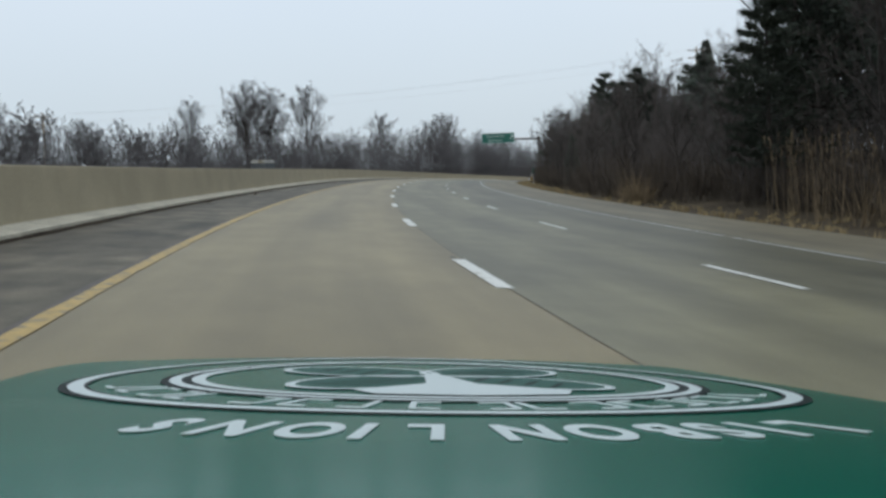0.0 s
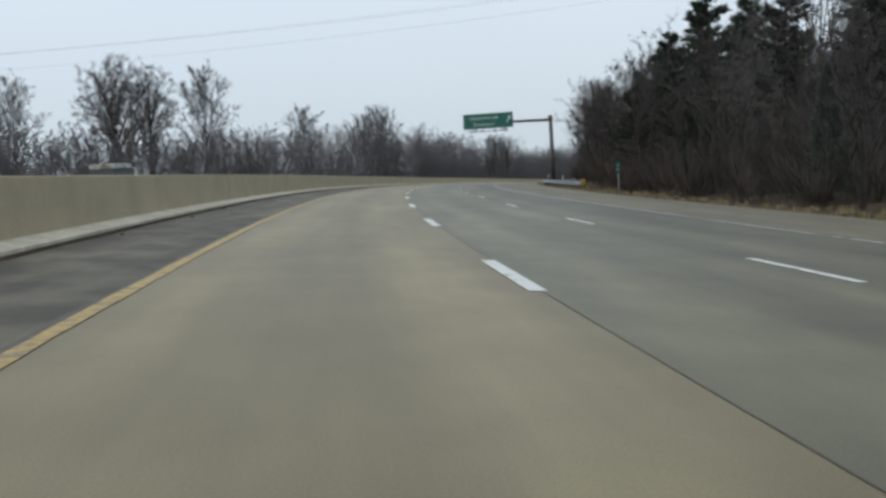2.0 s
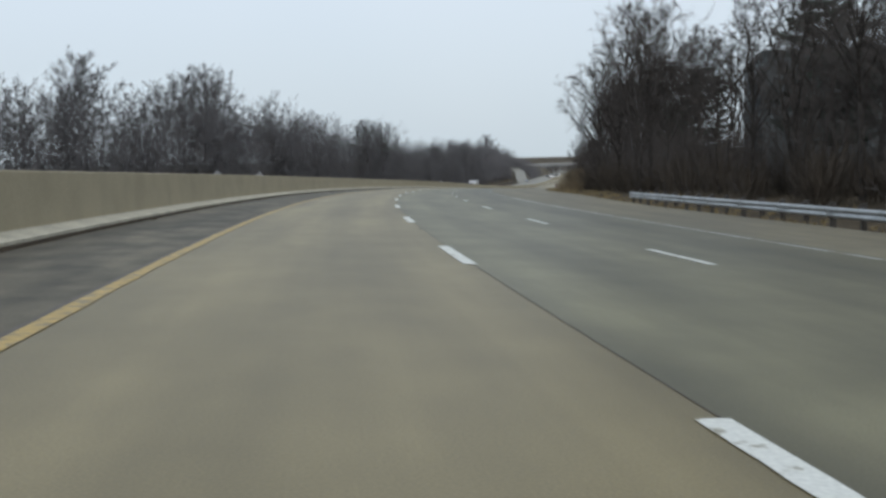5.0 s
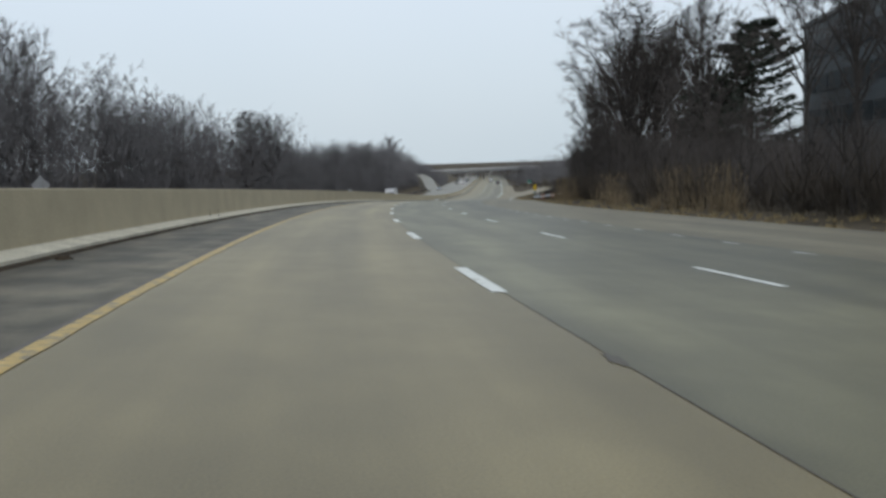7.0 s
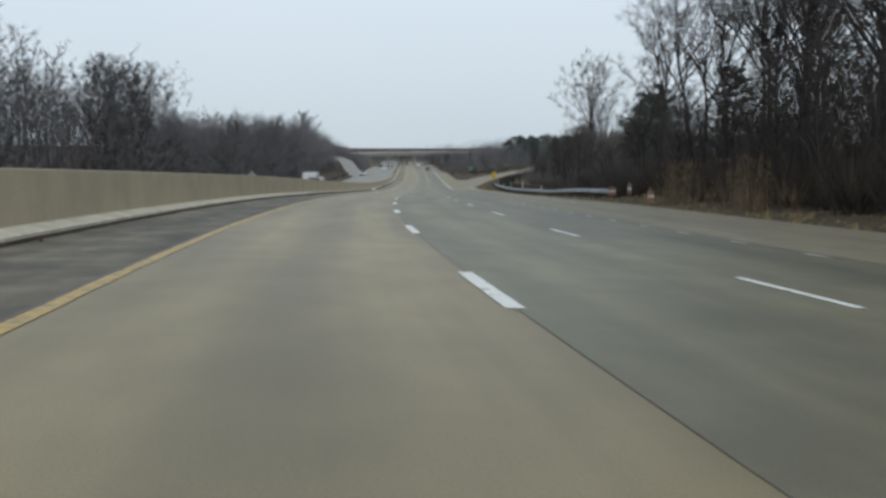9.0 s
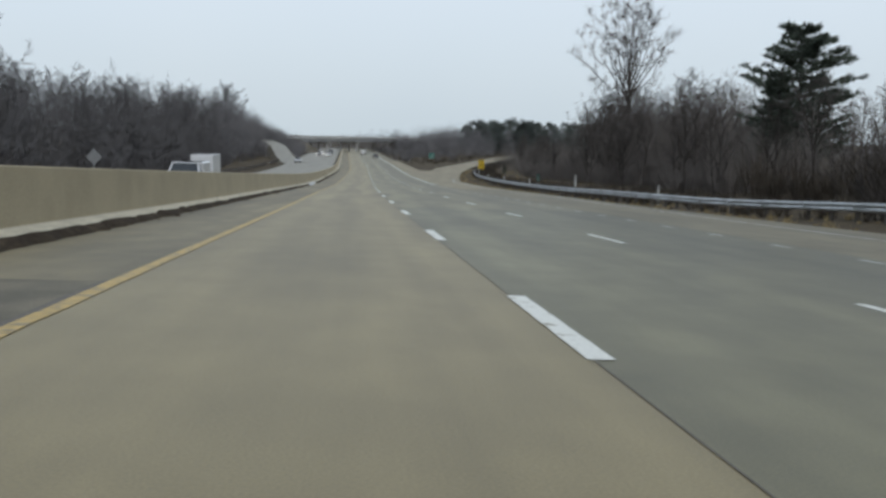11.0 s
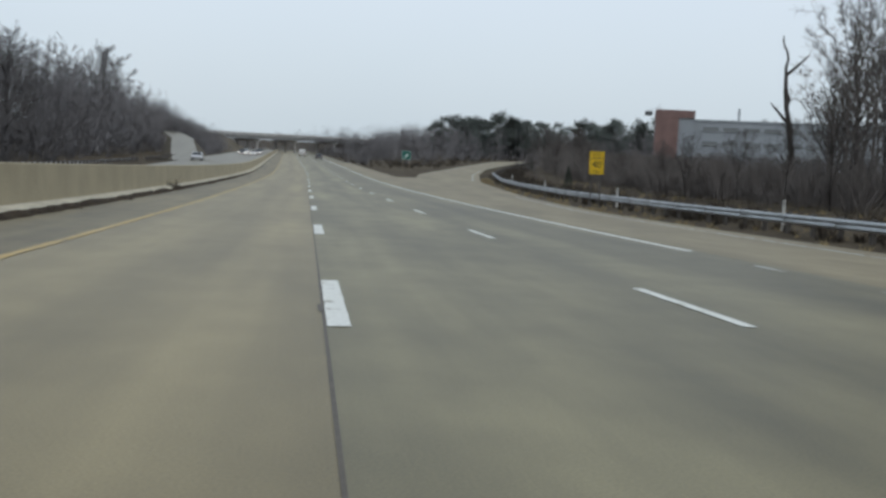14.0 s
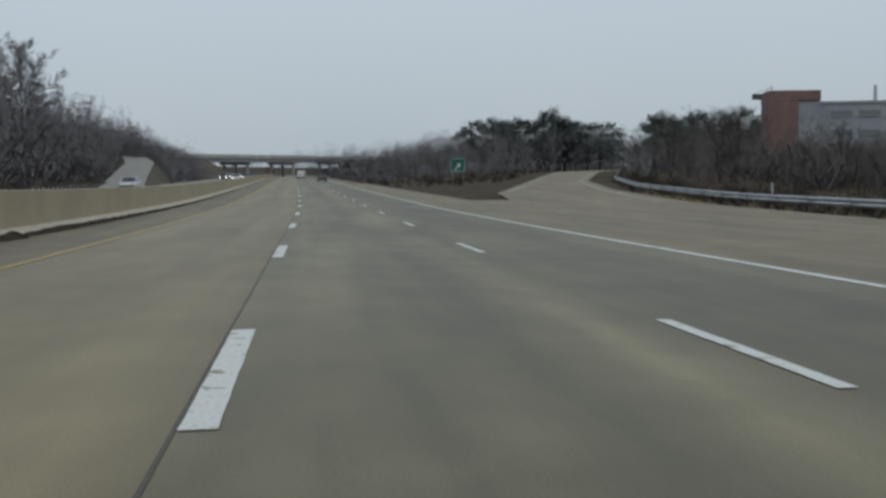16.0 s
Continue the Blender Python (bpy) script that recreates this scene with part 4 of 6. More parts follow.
spots = [p for p in spots if p[1] < -22.0]
thicket("bank_brush", spots, M_HAZED_FARTWIG, "brush on the bank beside the bridge, greyed for haze", 38, 75, 0.07)
# marked trees on the near side
for s, u, h, key in ((473, 35, 25.5, "f"), (507.5, 44, 18, "a"), (343, 27, 20, "b"), (347, 30.5, 21, "f"), (340, 25.5, 20, "d"), (351, 34, 20, "b"), (241, 20.5, 17, "b"), (245, 22, 18, "d"), (237, 21.5, 17, "b"), (268, 31, 18, "b"), (281, 34, 19, "f"), (290, 33, 19, "b"),
                     (311, 22.4, 20, "wide"), (321, 24.5, 18, "b"), (328, 28.5, 20, "d"), (336, 31, 21, "b"), (333, 25, 18, "f"), (338, 22, 15, "a"), (316, 25.5, 17, "f"), (326, 33, 22, "b"), (318, 31.5, 20.5, "f"), (352, 24, 19, "d"), (366, 24, 18, "b"), (37.5, 19.6, 19, "f"), (26, 19, 18, "d"), (460, 33, 11.5, "a"), (480, 34, 12, "e"), (488, 36, 12.5, "a"), (495, 39, 12, "b"), (501, 39.5, 10, "c"), (506, 41, 11.5, "e"), (468, 31, 12, "c"), (450, 31, 10.5, "b")):
    plant(PROTO[key], s, u, h / 15, s)
for s, u, h, key in ((134, 37.7, 17.5, "cedar"), (126, 36, 15, "cedar"), (330, 39, 20, "full"), (325, 34, 13.5, "full"), (322, 31, 11, "pine2"), (42, 23, 15, "pine"), (38, 22, 16.5, "pine2"), (46, 26.5, 16, "pine"), (52, 30.5, 16.5, "pine2"), (36, 20.5, 15, "pine"), (416, 34.6, 14, "full"), (412, 31.5, 10, "pine2"), (352, 26.5, 10.5, "pine2"), (371, 25, 11, "pine"), (98, 24, 12.5, "pine"), (140, 23, 13, "pine2"), (146, 26, 14.5, "pine"), (153, 24.5, 13, "pine2"), (138, 29, 15, "pine"), (158, 24.5, 13, "pine"), (164, 27, 14, "pine2"), (169, 24.5, 12.5, "pine"), (151, 31, 15, "pine2"), (112, 23, 12, "pine2"), (130, 24, 15, "pine")):
    plant(PROTO[key], s, u, h / (10 if key == "cedar" else 15), s)


def dead_tree(seed, s, u, h):
    """A broken, twisted snag: a bare trunk and a few stubs of limbs."""
    r = random.Random(seed)
    trunk = Wood()
    pts = wander(r, Vector((0, 0, -0.3)), Vector((-0.06, 0, 1)), h * 0.78, 8, 0.13, 0.03)
    trunk.tube(pts, [0.3 - 0.02 * i for i in range(9)], 8)
    top = new("dead_tree", trunk.mesh("trunk", M_BARK))
    top.matrix_world = stand(s, u, -0.1, turn=20)
    tagged(top, "dead broken tree with twisted stubs of limbs", "tree", group="roadside woods")
    for k, side, rise, ln in ((8, -0.5, 1.0, 0.26), (8, 0.55, 1.0, 0.2), (6, 0.9, 0.7, 0.17), (5, -0.9, 0.75, 0.2), (4, 0.8, 0.6, 0.12)):
        limb = Wood()
        lp = wander(r, pts[k], Vector((side, r.uniform(-0.3, 0.3), rise)), h * ln, 5, 0.38, 0.1)
        limb.tube(lp, [0.15, 0.13, 0.11, 0.09, 0.07, 0.04], 6)
        for j in (2, 3, 4):
            d = Vector((r.uniform(-1, 1), r.uniform(-1, 1), r.uniform(0.1, 0.9))).normalized()
            limb.spike(lp[j], lp[j] + d * r.uniform(0.4, 0.9), 0.04)
        ob = new("limb", limb.mesh("limb", M_BARK))
        ob.parent = top
    return top


dead_tree(73, 508, 38.8, 12.6)
for i in range(9):
    s = rng.uniform(575, 640)
    plant(PROTO[rng.choice("abce")], s, ramp_right(s) + rng.uniform(9, 16), rng.uniform(0.36, 0.52), rng.uniform(0, 6.28))
for s, u, h in ((532, 26.5, 2.2), (603, 39.5, 2.4)):
    plant(PROTO["cedar"], s, u, h / 10, s)


def undergrowth(name, spots, mat, label, seed, blades=70):
    w = Wood()
    r = random.Random(seed)
    for s, u, h in spots:
        base = at(s, u, -0.2)
        rad = h * 0.55
        for i in range(blades):
            a, q = r.uniform(0, 6.283), rad * math.sqrt(r.random())
            p = base + Vector((math.cos(a) * q * 0.6, math.sin(a) * q * 0.6, r.uniform(0, h * 0.35)))
            d = Vector((math.cos(a) * r.uniform(0, 0.8), math.sin(a) * r.uniform(0, 0.8), r.uniform(0.4, 1.2)))
            w.blade(p, p + d * (h * r.uniform(0.35, 0.75)), r.uniform(0.012, 0.03), Vector((-math.sin(a), math.cos(a), 0)))
    ob = new(name, w.mesh(name, mat))
    return tagged(ob, label, "undergrowth", kind="stuff")


spots = []
for i in range(900):
    s = rng.uniform(-16, 640)
    spots.append((s, right_edge(s) - 0.4 + rng.random() * 7, rng.uniform(1.4, 4.2)))
undergrowth("undergrowth", [p for p in spots if p[0] < 395], M_BUSH, "tangled leafless brown undergrowth along the woods' edge", 41, 120)
undergrowth("undergrowth", [p for p in spots if p[0] >= 395], M_HAZED_MIDTWIG, "tangled undergrowth beside the exit ramp, haze in its grey-brown", 46, 90)
spots = []
for i in range(560):
    s = rng.uniform(-30, 800) if i % 3 else rng.uniform(-10, 260)
    spots.append((s, -32 - rng.random() * 10, rng.uniform(1.4, 3.8)))
undergrowth("far_undergrowth", spots, M_HAZED_SIDETWIG, "tangled leafless undergrowth below the far woods", 42, 90)
spots = []
for i in range(3000):
    s = rng.uniform(-16, 560)
    spots.append((s, pave_edge(s) + 0.2 + rng.random() ** 1.7 * (right_edge(s) - pave_edge(s)), rng.uniform(0.12, 0.42)))
undergrowth("dry_grass", spots, M_GRASS, "short dry tan grass on the verge", 43, 24)
spots = []
for i in range(420):
    s = rng.uniform(350, 620)
    edge = knots([(346, 16.5), (372, 16.1), (385, 15.8), (412, 15.4), (440, 16.0), (476, 17.0), (500, 17.9), (522, 19.6), (545, 22.0), (570, 26.0), (600, 34.0), (634, 46.0)])(s)
    spots.append((s, edge + rng.uniform(-0.5, 1.5), rng.uniform(0.3, 0.75)))
    spots.append((s + 0.6, edge + rng.uniform(0.5, 4.5), rng.uniform(0.6, 1.5)))
for i in range(170):
    s = rng.uniform(620, 692)
    spots.append((s, rng.uniform(13, max(14, ramp_left(s) - 4)), rng.uniform(0.5, 1.5)))
undergrowth("rank_grass", spots, M_BUSH, "rank brown grass and weeds by the guard rail", 45, 34)
spots = []
for c, n in ((11, 12), (20, 2), (285, 8), (266, 5), (258, 7), (318, 6), (330, 5)):
    for i in range(n):
        s = c + rng.gauss(0, 2.0)
        spots.append((s, right_edge(s) - 1.2 + rng.gauss(0, 0.6), rng.uniform(1.1, 2.3)))
undergrowth("reeds", spots, M_REED, "tall dry tan reeds with feathery heads", 44, 40)

# ---------------------------------------------------------------- things on the road
def lettering(name, text, height, mat, parent, m, label="", align="CENTER", thick=0.004, bold=0.0):
    """Raised lettering in the built-in font as a mesh part of parent, at the pose m in its space."""
    cu = bpy.data.curves.new(name, "FONT")
    cu.body, cu.size, cu.extrude, cu.align_x, cu.align_y = text, height * 1.4, thick, align, "CENTER"
    cu.offset = bold
    tmp = bpy.data.objects.new(name, cu)
    me = bpy.data.meshes.new_from_object(tmp)
    bpy.data.objects.remove(tmp)
    me.materials.clear()
    me.materials.append(mat)
    ob = new(name, me)
    ob.parent = parent
    ob.matrix_local = m
    return tagged(ob, label)


def plate(w, h, r=0.08, thick=0.02, seg=4):
    """A bmesh plate with rounded corners in the xz plane, centred, its front at y = 0 facing -y."""
    bm = bmesh.new()
    pts = []
    for cx, cz, a0 in ((w / 2 - r, h / 2 - r, 0), (-w / 2 + r, h / 2 - r, 90), (-w / 2 + r, -h / 2 + r, 180), (w / 2 - r, -h / 2 + r, 270)):
        for k in range(seg + 1):
            a = radians(a0 + 90 * k / seg)
            pts.append((cx + r * math.cos(a), cz + r * math.sin(a)))
    fr = [bm.verts.new((x, 0, z)) for x, z in pts]
    bk = [bm.verts.new((x, thick, z)) for x, z in pts]
    bm.faces.new(fr)
    bm.faces.new(bk[::-1])
    n = len(pts)
    for i in range(n):
        bm.faces.new((fr[i], bk[i], bk[(i + 1) % n], fr[(i + 1) % n]))
    bmesh.ops.recalc_face_normals(bm, faces=bm.faces)
    return bm


def border(w, h, t, y=-0.004):
    """A thin raised border of a sign."""
    bm = bmesh.new()
    for sx, sz, x, z in ((w, t, 0, h / 2 - t / 2), (w, t, 0, -h / 2 + t / 2), (t, h - 2 * t, -w / 2 + t / 2, 0), (t, h - 2 * t, w / 2 - t / 2, 0)):
        box(bm, sx, 0.006, sz, x, y, z)
    return bm


FRONT = Matrix.Rotation(radians(90), 4, "X")   # letters upright, read from -y

# the cantilever sign over the lanes
gantry = new("sign_gantry")
tagged(gantry, "brown steel cantilever gantry with a green guide sign over the road", "sign gantry")
gantry.matrix_world = stand(167.6, 13.6, -0.12, turn=-3.0)
bm = bmesh.new()
rod(bm, (0, 0, -0.1), (0, 0, 7.75), 0.24, 0.2, 16)
rod(bm, (0, 0, 7.75), (0, 0, 7.95), 0.23, 0.23, 16)
rod(bm, (0, 0, -0.1), (0, 0, 0.12), 0.42, 0.42, 16)
part("post", bm, M_RUST, gantry, "weathered brown steel post", True)
bm = bmesh.new()
rod(bm, (0, 0, 7.45), (-9.7, 0, 7.62), 0.17, 0.12, 14)
part("arm", bm, M_RUST, gantry, "tapered steel arm", True)
bm = bmesh.new()
box(bm, 0.5, 0.5, 0.46, 0, 0, 7.5, 0.05)
part("collar", bm, M_RUST, gantry)
SW, SH, SX, SZ = 5.75, 1.78, -7.1, 7.78
ob = part("sign_panel", plate(SW, SH, 0.12, 0.05), M_GREEN, gantry, "green guide sign panel, white lettering")
ob.matrix_local = Matrix.Translation((SX, -0.26, SZ))
panel = ob
part("sign_border", border(SW - 0.06, SH - 0.06, 0.05), M_LETTER, panel)
lettering("sign_lettering", "Chesterbrook", 0.42, M_LETTER, panel, Matrix.Translation((-0.5, -0.008, 0.36)) @ FRONT)
lettering("sign_lettering", "Boulevard", 0.42, M_LETTER, panel, Matrix.Translation((-0.5, -0.008, -0.37)) @ FRONT)
bm = bmesh.new()
box(bm, 0.13, 0.01, 0.62, 0, 0, -0.12)
v = [bm.verts.new(p) for p in ((-0.27, -0.005, 0.12), (0.27, -0.005, 0.12), (0, -0.005, 0.52), (-0.27, 0.005, 0.12), (0.27, 0.005, 0.12), (0, 0.005, 0.52))]
for f in ((0, 1, 2), (5, 4, 3), (0, 3, 4, 1), (1, 4, 5, 2), (2, 5, 3, 0)):
    bm.faces.new([v[i] for i in f])
ob = part("arrow", bm, M_LETTER, panel, "white arrow to the upper right")
ob.matrix_local = Matrix.Translation((2.35, -0.01, 0.1)) @ Matrix.Rotation(radians(32), 4, "Y")
for x in (-2.0, -0.7, 0.7, 2.0):
    bm = bmesh.new()
    box(bm, 0.09, 0.1, 2.2, SX + x, -0.14, SZ - 0.22)
    box(bm, 0.09, 0.9, 0.09, SX + x, -0.6, SZ - 1.2)
    part("bracket", bm, M_RUST, gantry)
bm = bmesh.new()
box(bm, 4.6, 0.1, 0.08, SX, -1.0, SZ - 1.2, 0.01)
box(bm, 4.6, 0.06, 0.05, SX, -0.55, SZ - 1.2, 0.01)
part("lamp_rail", bm, M_RUST, gantry)
for x in (-1.45, 1.75):
    bm = bmesh.new()
    box(bm, 0.5, 0.34, 0.2, SX + x, -1.0, SZ - 1.08, 0.05)
    box(bm, 0.4, 0.26, 0.1, SX + x, -0.98, SZ - 0.96, 0.03)
    part("sign_lamp", bm, M_ALU, gantry, "unlit sign floodlight")

# guard rails
WAVE = [(0.0, 0.155), (0.03, 0.145), (0.075, 0.105), (0.075, 0.065), (0.015, 0.025), (0.015, -0.025), (0.075, -0.065), (0.075, -0.105), (0.03, -0.145), (0.0, -0.155)]
post_bm = bmesh.new()
box(post_bm, 0.15, 0.11, 1.05, 0.16, 0, 0.25)
box(post_bm, 0.09, 0.1, 0.34, 0.05, 0, 0.54)
POST_ME = mesh_from("post", post_bm, M_RUST)


def guard_rail(s0, s1, offset, label, z=0.55):
    """A W-beam rail along an offset of the road, face to the lanes, with a post every 1.9 m."""
    g = new("guard_rail")
    tagged(g, label, "guard rail", kind="structure")
    n = int((s1 - s0) / 3.81)
    step = (s1 - s0) / n
    for i in range(n):
        vs = []
        sub = 3
        for k in range(sub + 1):
            s = s0 + step * (i + k / sub)
            th = along(s)[3]
            for dx, dz in WAVE:
                p = at(s, offset(s) - dx, -0.12 + z + dz)
                vs.append(p)
        m = len(WAVE)
        fs = [(k * m + j, k * m + j + 1, (k + 1) * m + j + 1, (k + 1) * m + j) for k in range(sub) for j in range(m - 1)]
        rail = new("rail_beam", mesh_of("rail_beam", vs, fs, M_STEEL, smooth=True))
        rail.parent = g
        mod = rail.modifiers.new("thick", "SOLIDIFY")
        mod.thickness = 0.008
    for i in range(2 * n + 1):
        s = s0 + (s1 - s0) * i / (2 * n)
        ob = new("post", POST_ME)
        slope = math.atan2(offset(s + 1) - offset(s - 1), 2.0)
        ob.matrix_world = stand(s, offset(s), -0.12, turn=-math.degrees(slope))
        ob.parent = g
    return g


rail_near = knots([(130, 13.2), (145, 12.7), (165, 12.4), (205, 13.2)])
guard_rail(130.5, 201, rail_near, "galvanised guard rail in front of the gantry, yellow end", 0.48)
rail_far = knots([(346, 16.5), (372, 16.1), (385, 15.8), (412, 15.4), (440, 16.0), (476, 17.0), (500, 17.9), (522, 19.6), (545, 22.0), (570, 26.0), (600, 34.0), (634, 46.0), (660, 56)])
guard_rail(350, 652, rail_far, "long galvanised guard rail along the exit ramp")
guard_rail(590, 700, lambda s: -24.0, "galvanised guard rail beyond the oncoming carriageway")
guard_rail(430, 585, lambda s: -24.5, "galvanised guard rail beyond the oncoming carriageway")
# yellow end of the near rail
end = new("rail_end")
tagged(end, "yellow crash cushion at the end of the guard rail", "rail end")
end.matrix_world = stand(129.9, 13.2, -0.12)
bm = bmesh.new()
box(bm, 0.34, 0.5, 0.5, 0, 0, 0.56, 0.05)
part("head", bm, M_ENDCAP, end, "yellow plastic nose")
bm = bmesh.new()
box(bm, 0.14, 0.14, 0.9, 0.05, 0.1, 0.2, 0.01)
part("post", bm, M_POST, end)


def verge_board(s, u, w, h, lean, label, mat):
    """A weathered marker board with a pale band, on a post at the verge."""
    d = new("marker_board")
    tagged(d, label, "marker board")
    d.matrix_world = stand(s, u, -0.12, turn=lean)
    bm = bmesh.new()
    box(bm, 0.09, 0.07, h + 0.45, 0, 0.06, h / 2 - 0.05, 0.008)
    part("post", bm, M_POST, d)
    bm = bmesh.new()
    box(bm, w, 0.04, h * 0.72, 0, 0, h * 0.62, 0.01)
    board = part("board", bm, mat, d, "faded orange board")
    bm = bmesh.new()
    box(bm, w * 0.9, 0.006, h * 0.16, 0, -0.022, h * 0.66)
    part("band", bm, M_DELIN, board, "pale reflective band")
    return d


verge_board(349.4, 16.5, 0.62, 0.85, 4, "faded orange marker board at the end of the guard rail", M_ORANGE)
verge_board(347.6, 17.5, 0.3, 1.1, -8, "faded orange marker board behind the rail's end", M_ORANGE)
verge_board(327, 14.3, 0.42, 0.95, 10, "faded orange marker board on the open verge", M_ORANGE)


def delineator(s, u, h=1.15, label="white plastic delineator post beside the guard rail"):
    d = new("delineator_post")
    tagged(d, label, "marker post", group="delineators")
    d.matrix_world = stand(s, u, -0.12)
    bm = bmesh.new()
    box(bm, 0.11, 0.03, h + 0.2, 0, 0, h / 2 - 0.1, 0.008)
    part("post", bm, M_DELIN, d)
    bm = bmesh.new()
    box(bm, 0.085, 0.008, 0.13, 0, -0.02, h - 0.12)
    part("reflector", bm, M_ALU, d, "silver reflector patch")
    return d


delineator(416.8, 16.4, 1.7)
for s, u in ((144.6, 13.1), (171, 13.1), (393, 16.3), (442, 16.7), (466, 17.3), (488, 17.9), (512, 19.3), (540, 22.3)):
    delineator(s, u)

# exit speed sign
ex = new("exit_speed_sign")
tagged(ex, "yellow advisory exit speed sign on twin posts", "road sign")
ex.matrix_world = stand(489.5, 17.0, 0.14, turn=-2)
for x in (-0.28, 0.28):
    bm = bmesh.new()
    box(bm, 0.07, 0.05, 3.6, x, 0.07, 1.28, 0.006)
    part("post", bm, M_RUST, ex)
ob = part("exit_plate", plate(0.92, 0.42, 0.04), M_YSIGN, ex, "yellow plate over the speed plate")
ob.matrix_local = Matrix.Translation((0, 0.02, 2.86))
part("plate_border", border(0.88, 0.38, 0.018), M_BLACK, ob)
lettering("plate_lettering", "EXIT", 0.19, M_BLACK, ob, Matrix.Translation((0, -0.008, 0)) @ FRONT)
ob = part("speed_plate", plate(0.92, 0.96, 0.04), M_YSIGN, ex, "yellow plate that reads 40 MPH")
ob.matrix_local = Matrix.Translation((0, 0.02, 2.15))
part("plate_border", border(0.88, 0.92, 0.018), M_BLACK, ob)
lettering("plate_lettering", "40", 0.42, M_BLACK, ob, Matrix.Translation((0, -0.008, 0.1)) @ FRONT, thick=0.006)
lettering("plate_lettering", "MPH", 0.15, M_BLACK, ob, Matrix.Translation((0, -0.008, -0.31)) @ FRONT)

# small green gore sign
gs = new("gore_sign")
tagged(gs, "small green exit arrow sign in the gore", "road sign")
gs.matrix_world = stand(606.8, 17.9, -0.12, turn=2)
for x in (-0.6, 0.6):
    bm = bmesh.new()
    box(bm, 0.1, 0.1, 3.0, x, 0.08, 1.2, 0.01)
    part("post", bm, M_POST, gs)
ob = part("sign_panel", plate(1.6, 1.5, 0.1), M_GREEN, gs)
ob.matrix_local = Matrix.Translation((0, 0.02, 2.6))
part("sign_border", border(1.54, 1.44, 0.04), M_LETTER, ob)
bm = bmesh.new()
box(bm, 0.16, 0.01, 0.75, 0, -0.008, -0.2)
v = [bm.verts.new(p) for p in ((-0.3, -0.012, 0.1), (0.3, -0.012, 0.1), (0, -0.012, 0.5), (-0.3, -0.002, 0.1), (0.3, -0.002, 0.1), (0, -0.002, 0.5))]
for f in ((0, 1, 2), (5, 4, 3), (0, 3, 4, 1), (1, 4, 5, 2), (2, 5, 3, 0)):
    bm.faces.new([v[i] for i in f])
arr = part("arrow", bm, M_LETTER, ob, "white slanted arrow")
arr.matrix_local = Matrix.Translation((0, -0.004, -0.15)) @ Matrix.Rotation(radians(38), 4, "Y")

# small blue-green marker and grey box at the rail
mk = new("roadside_marker")
tagged(mk, "small green roadside marker sign on a post", "road sign")
mk.matrix_world = stand(432, 15.9, 0.12) @ Matrix.Scale(0.76, 4)
bm = bmesh.new()
box(bm, 0.07, 0.05, 2.7, 0, 0.05, 0.65, 0.005)
part("post", bm, M_STEEL, mk)
ob = part("sign_panel", plate(0.45, 0.95, 0.05), M_DULL_GREEN, mk)
ob.matrix_local = Matrix.Translation((0, 0.01, 1.5))
for z in (-0.2, 0.15):
    bm = bmesh.new()
    box(bm, 0.2, 0.006, 0.07, 0, -0.004, z)
    part("sign_bar", bm, M_LETTER, ob)
for s, u in ((113.9, 13.2),):
    mk2 = copy_thing(mk, stand(s, u, 0.38))
    tagged(mk2, "small pale roadside marker sign before the woods")

# drain box at the barrier and bits of debris in the gutter
dr = new("drain_inlet")
tagged(dr, "concrete drain inlet with a steel plate at the barrier", "drain")
dr.matrix_world = stand(435.5, -6.15, 0.0)
bm = bmesh.new()
box(bm, 0.62, 6.2, 0.16, 0, 0, 0.05, 0.03)
part("body", bm, M_BARRIER, dr)
bm = bmesh.new()
box(bm, 0.5, 6.0, 0.03, 0, 0, 0.148, 0.008)
part("cover", bm, M_STEEL, dr, "pale steel cover plate")


def clod(seed, size):
    """A low irregular lump of dirt and leaves."""
    r = random.Random(seed)
    bm = bmesh.new()
    bmesh.ops.create_icosphere(bm, subdivisions=2, radius=size)
    for v in bm.verts:
        k = 1 + 0.45 * noise.noise(v.co * (2.2 / size) + Vector((seed, 0, 0)))
        v.co = Vector((v.co.x * k * 0.8, v.co.y * k * 1.7, v.co.z * k * 0.5))
    return mesh_from("debris", bm, M_DIRT, True)


clods = [clod(i, 0.11 + 0.03 * i) for i in range(5)]
for i in range(110):
    s = rng.uniform(0, 300) if rng.random() < 0.25 else rng.uniform(340, 520)
    ob = new("debris", clods[i % 5])
    ob.matrix_world = stand(s, -6.32 + rng.random() ** 2 * 0.3, 0.0, turn=rng.uniform(-20, 20)) @ Matrix.Scale(rng.uniform(0.25, 0.65), 4)
    tagged(ob, "clump of dirt and dead leaves in the gutter", "debris", group="gutter debris")
spots = []
for i in range(90):
    s = rng.uniform(345, 530)
    spots.append((s, -6.38 + rng.uniform(-0.02, 0.12), rng.uniform(0.1, 0.35) if rng.random() < 0.9 else 0.55))
undergrowth("gutter_weeds", spots, M_BUSH, "dead weeds growing at the foot of the barrier", 47, 26)
# broken transverse joint
vs, fs = [], []
for i in range(161):
    u = -3.6 + 3.4 * i / 160
    w = max(0.003, 0.085 * (1.0 if u < -1.7 else 0.25) * (0.35 + noise.noise((u * 3.1, 0, 7)) + 0.9 * noise.noise((u * 13, 0, 2))))
    c = 119.9 + 0.14 * noise.noise((u * 1.3, 3, 0)) + 0.08 * noise.noise((u * 7, 3, 0))
    vs += [at(c - w, u, 0.005), at(c + w, u, 0.005)]
fs = [(2 * i, 2 * i + 2, 2 * i + 3, 2 * i + 1) for i in range(160)]
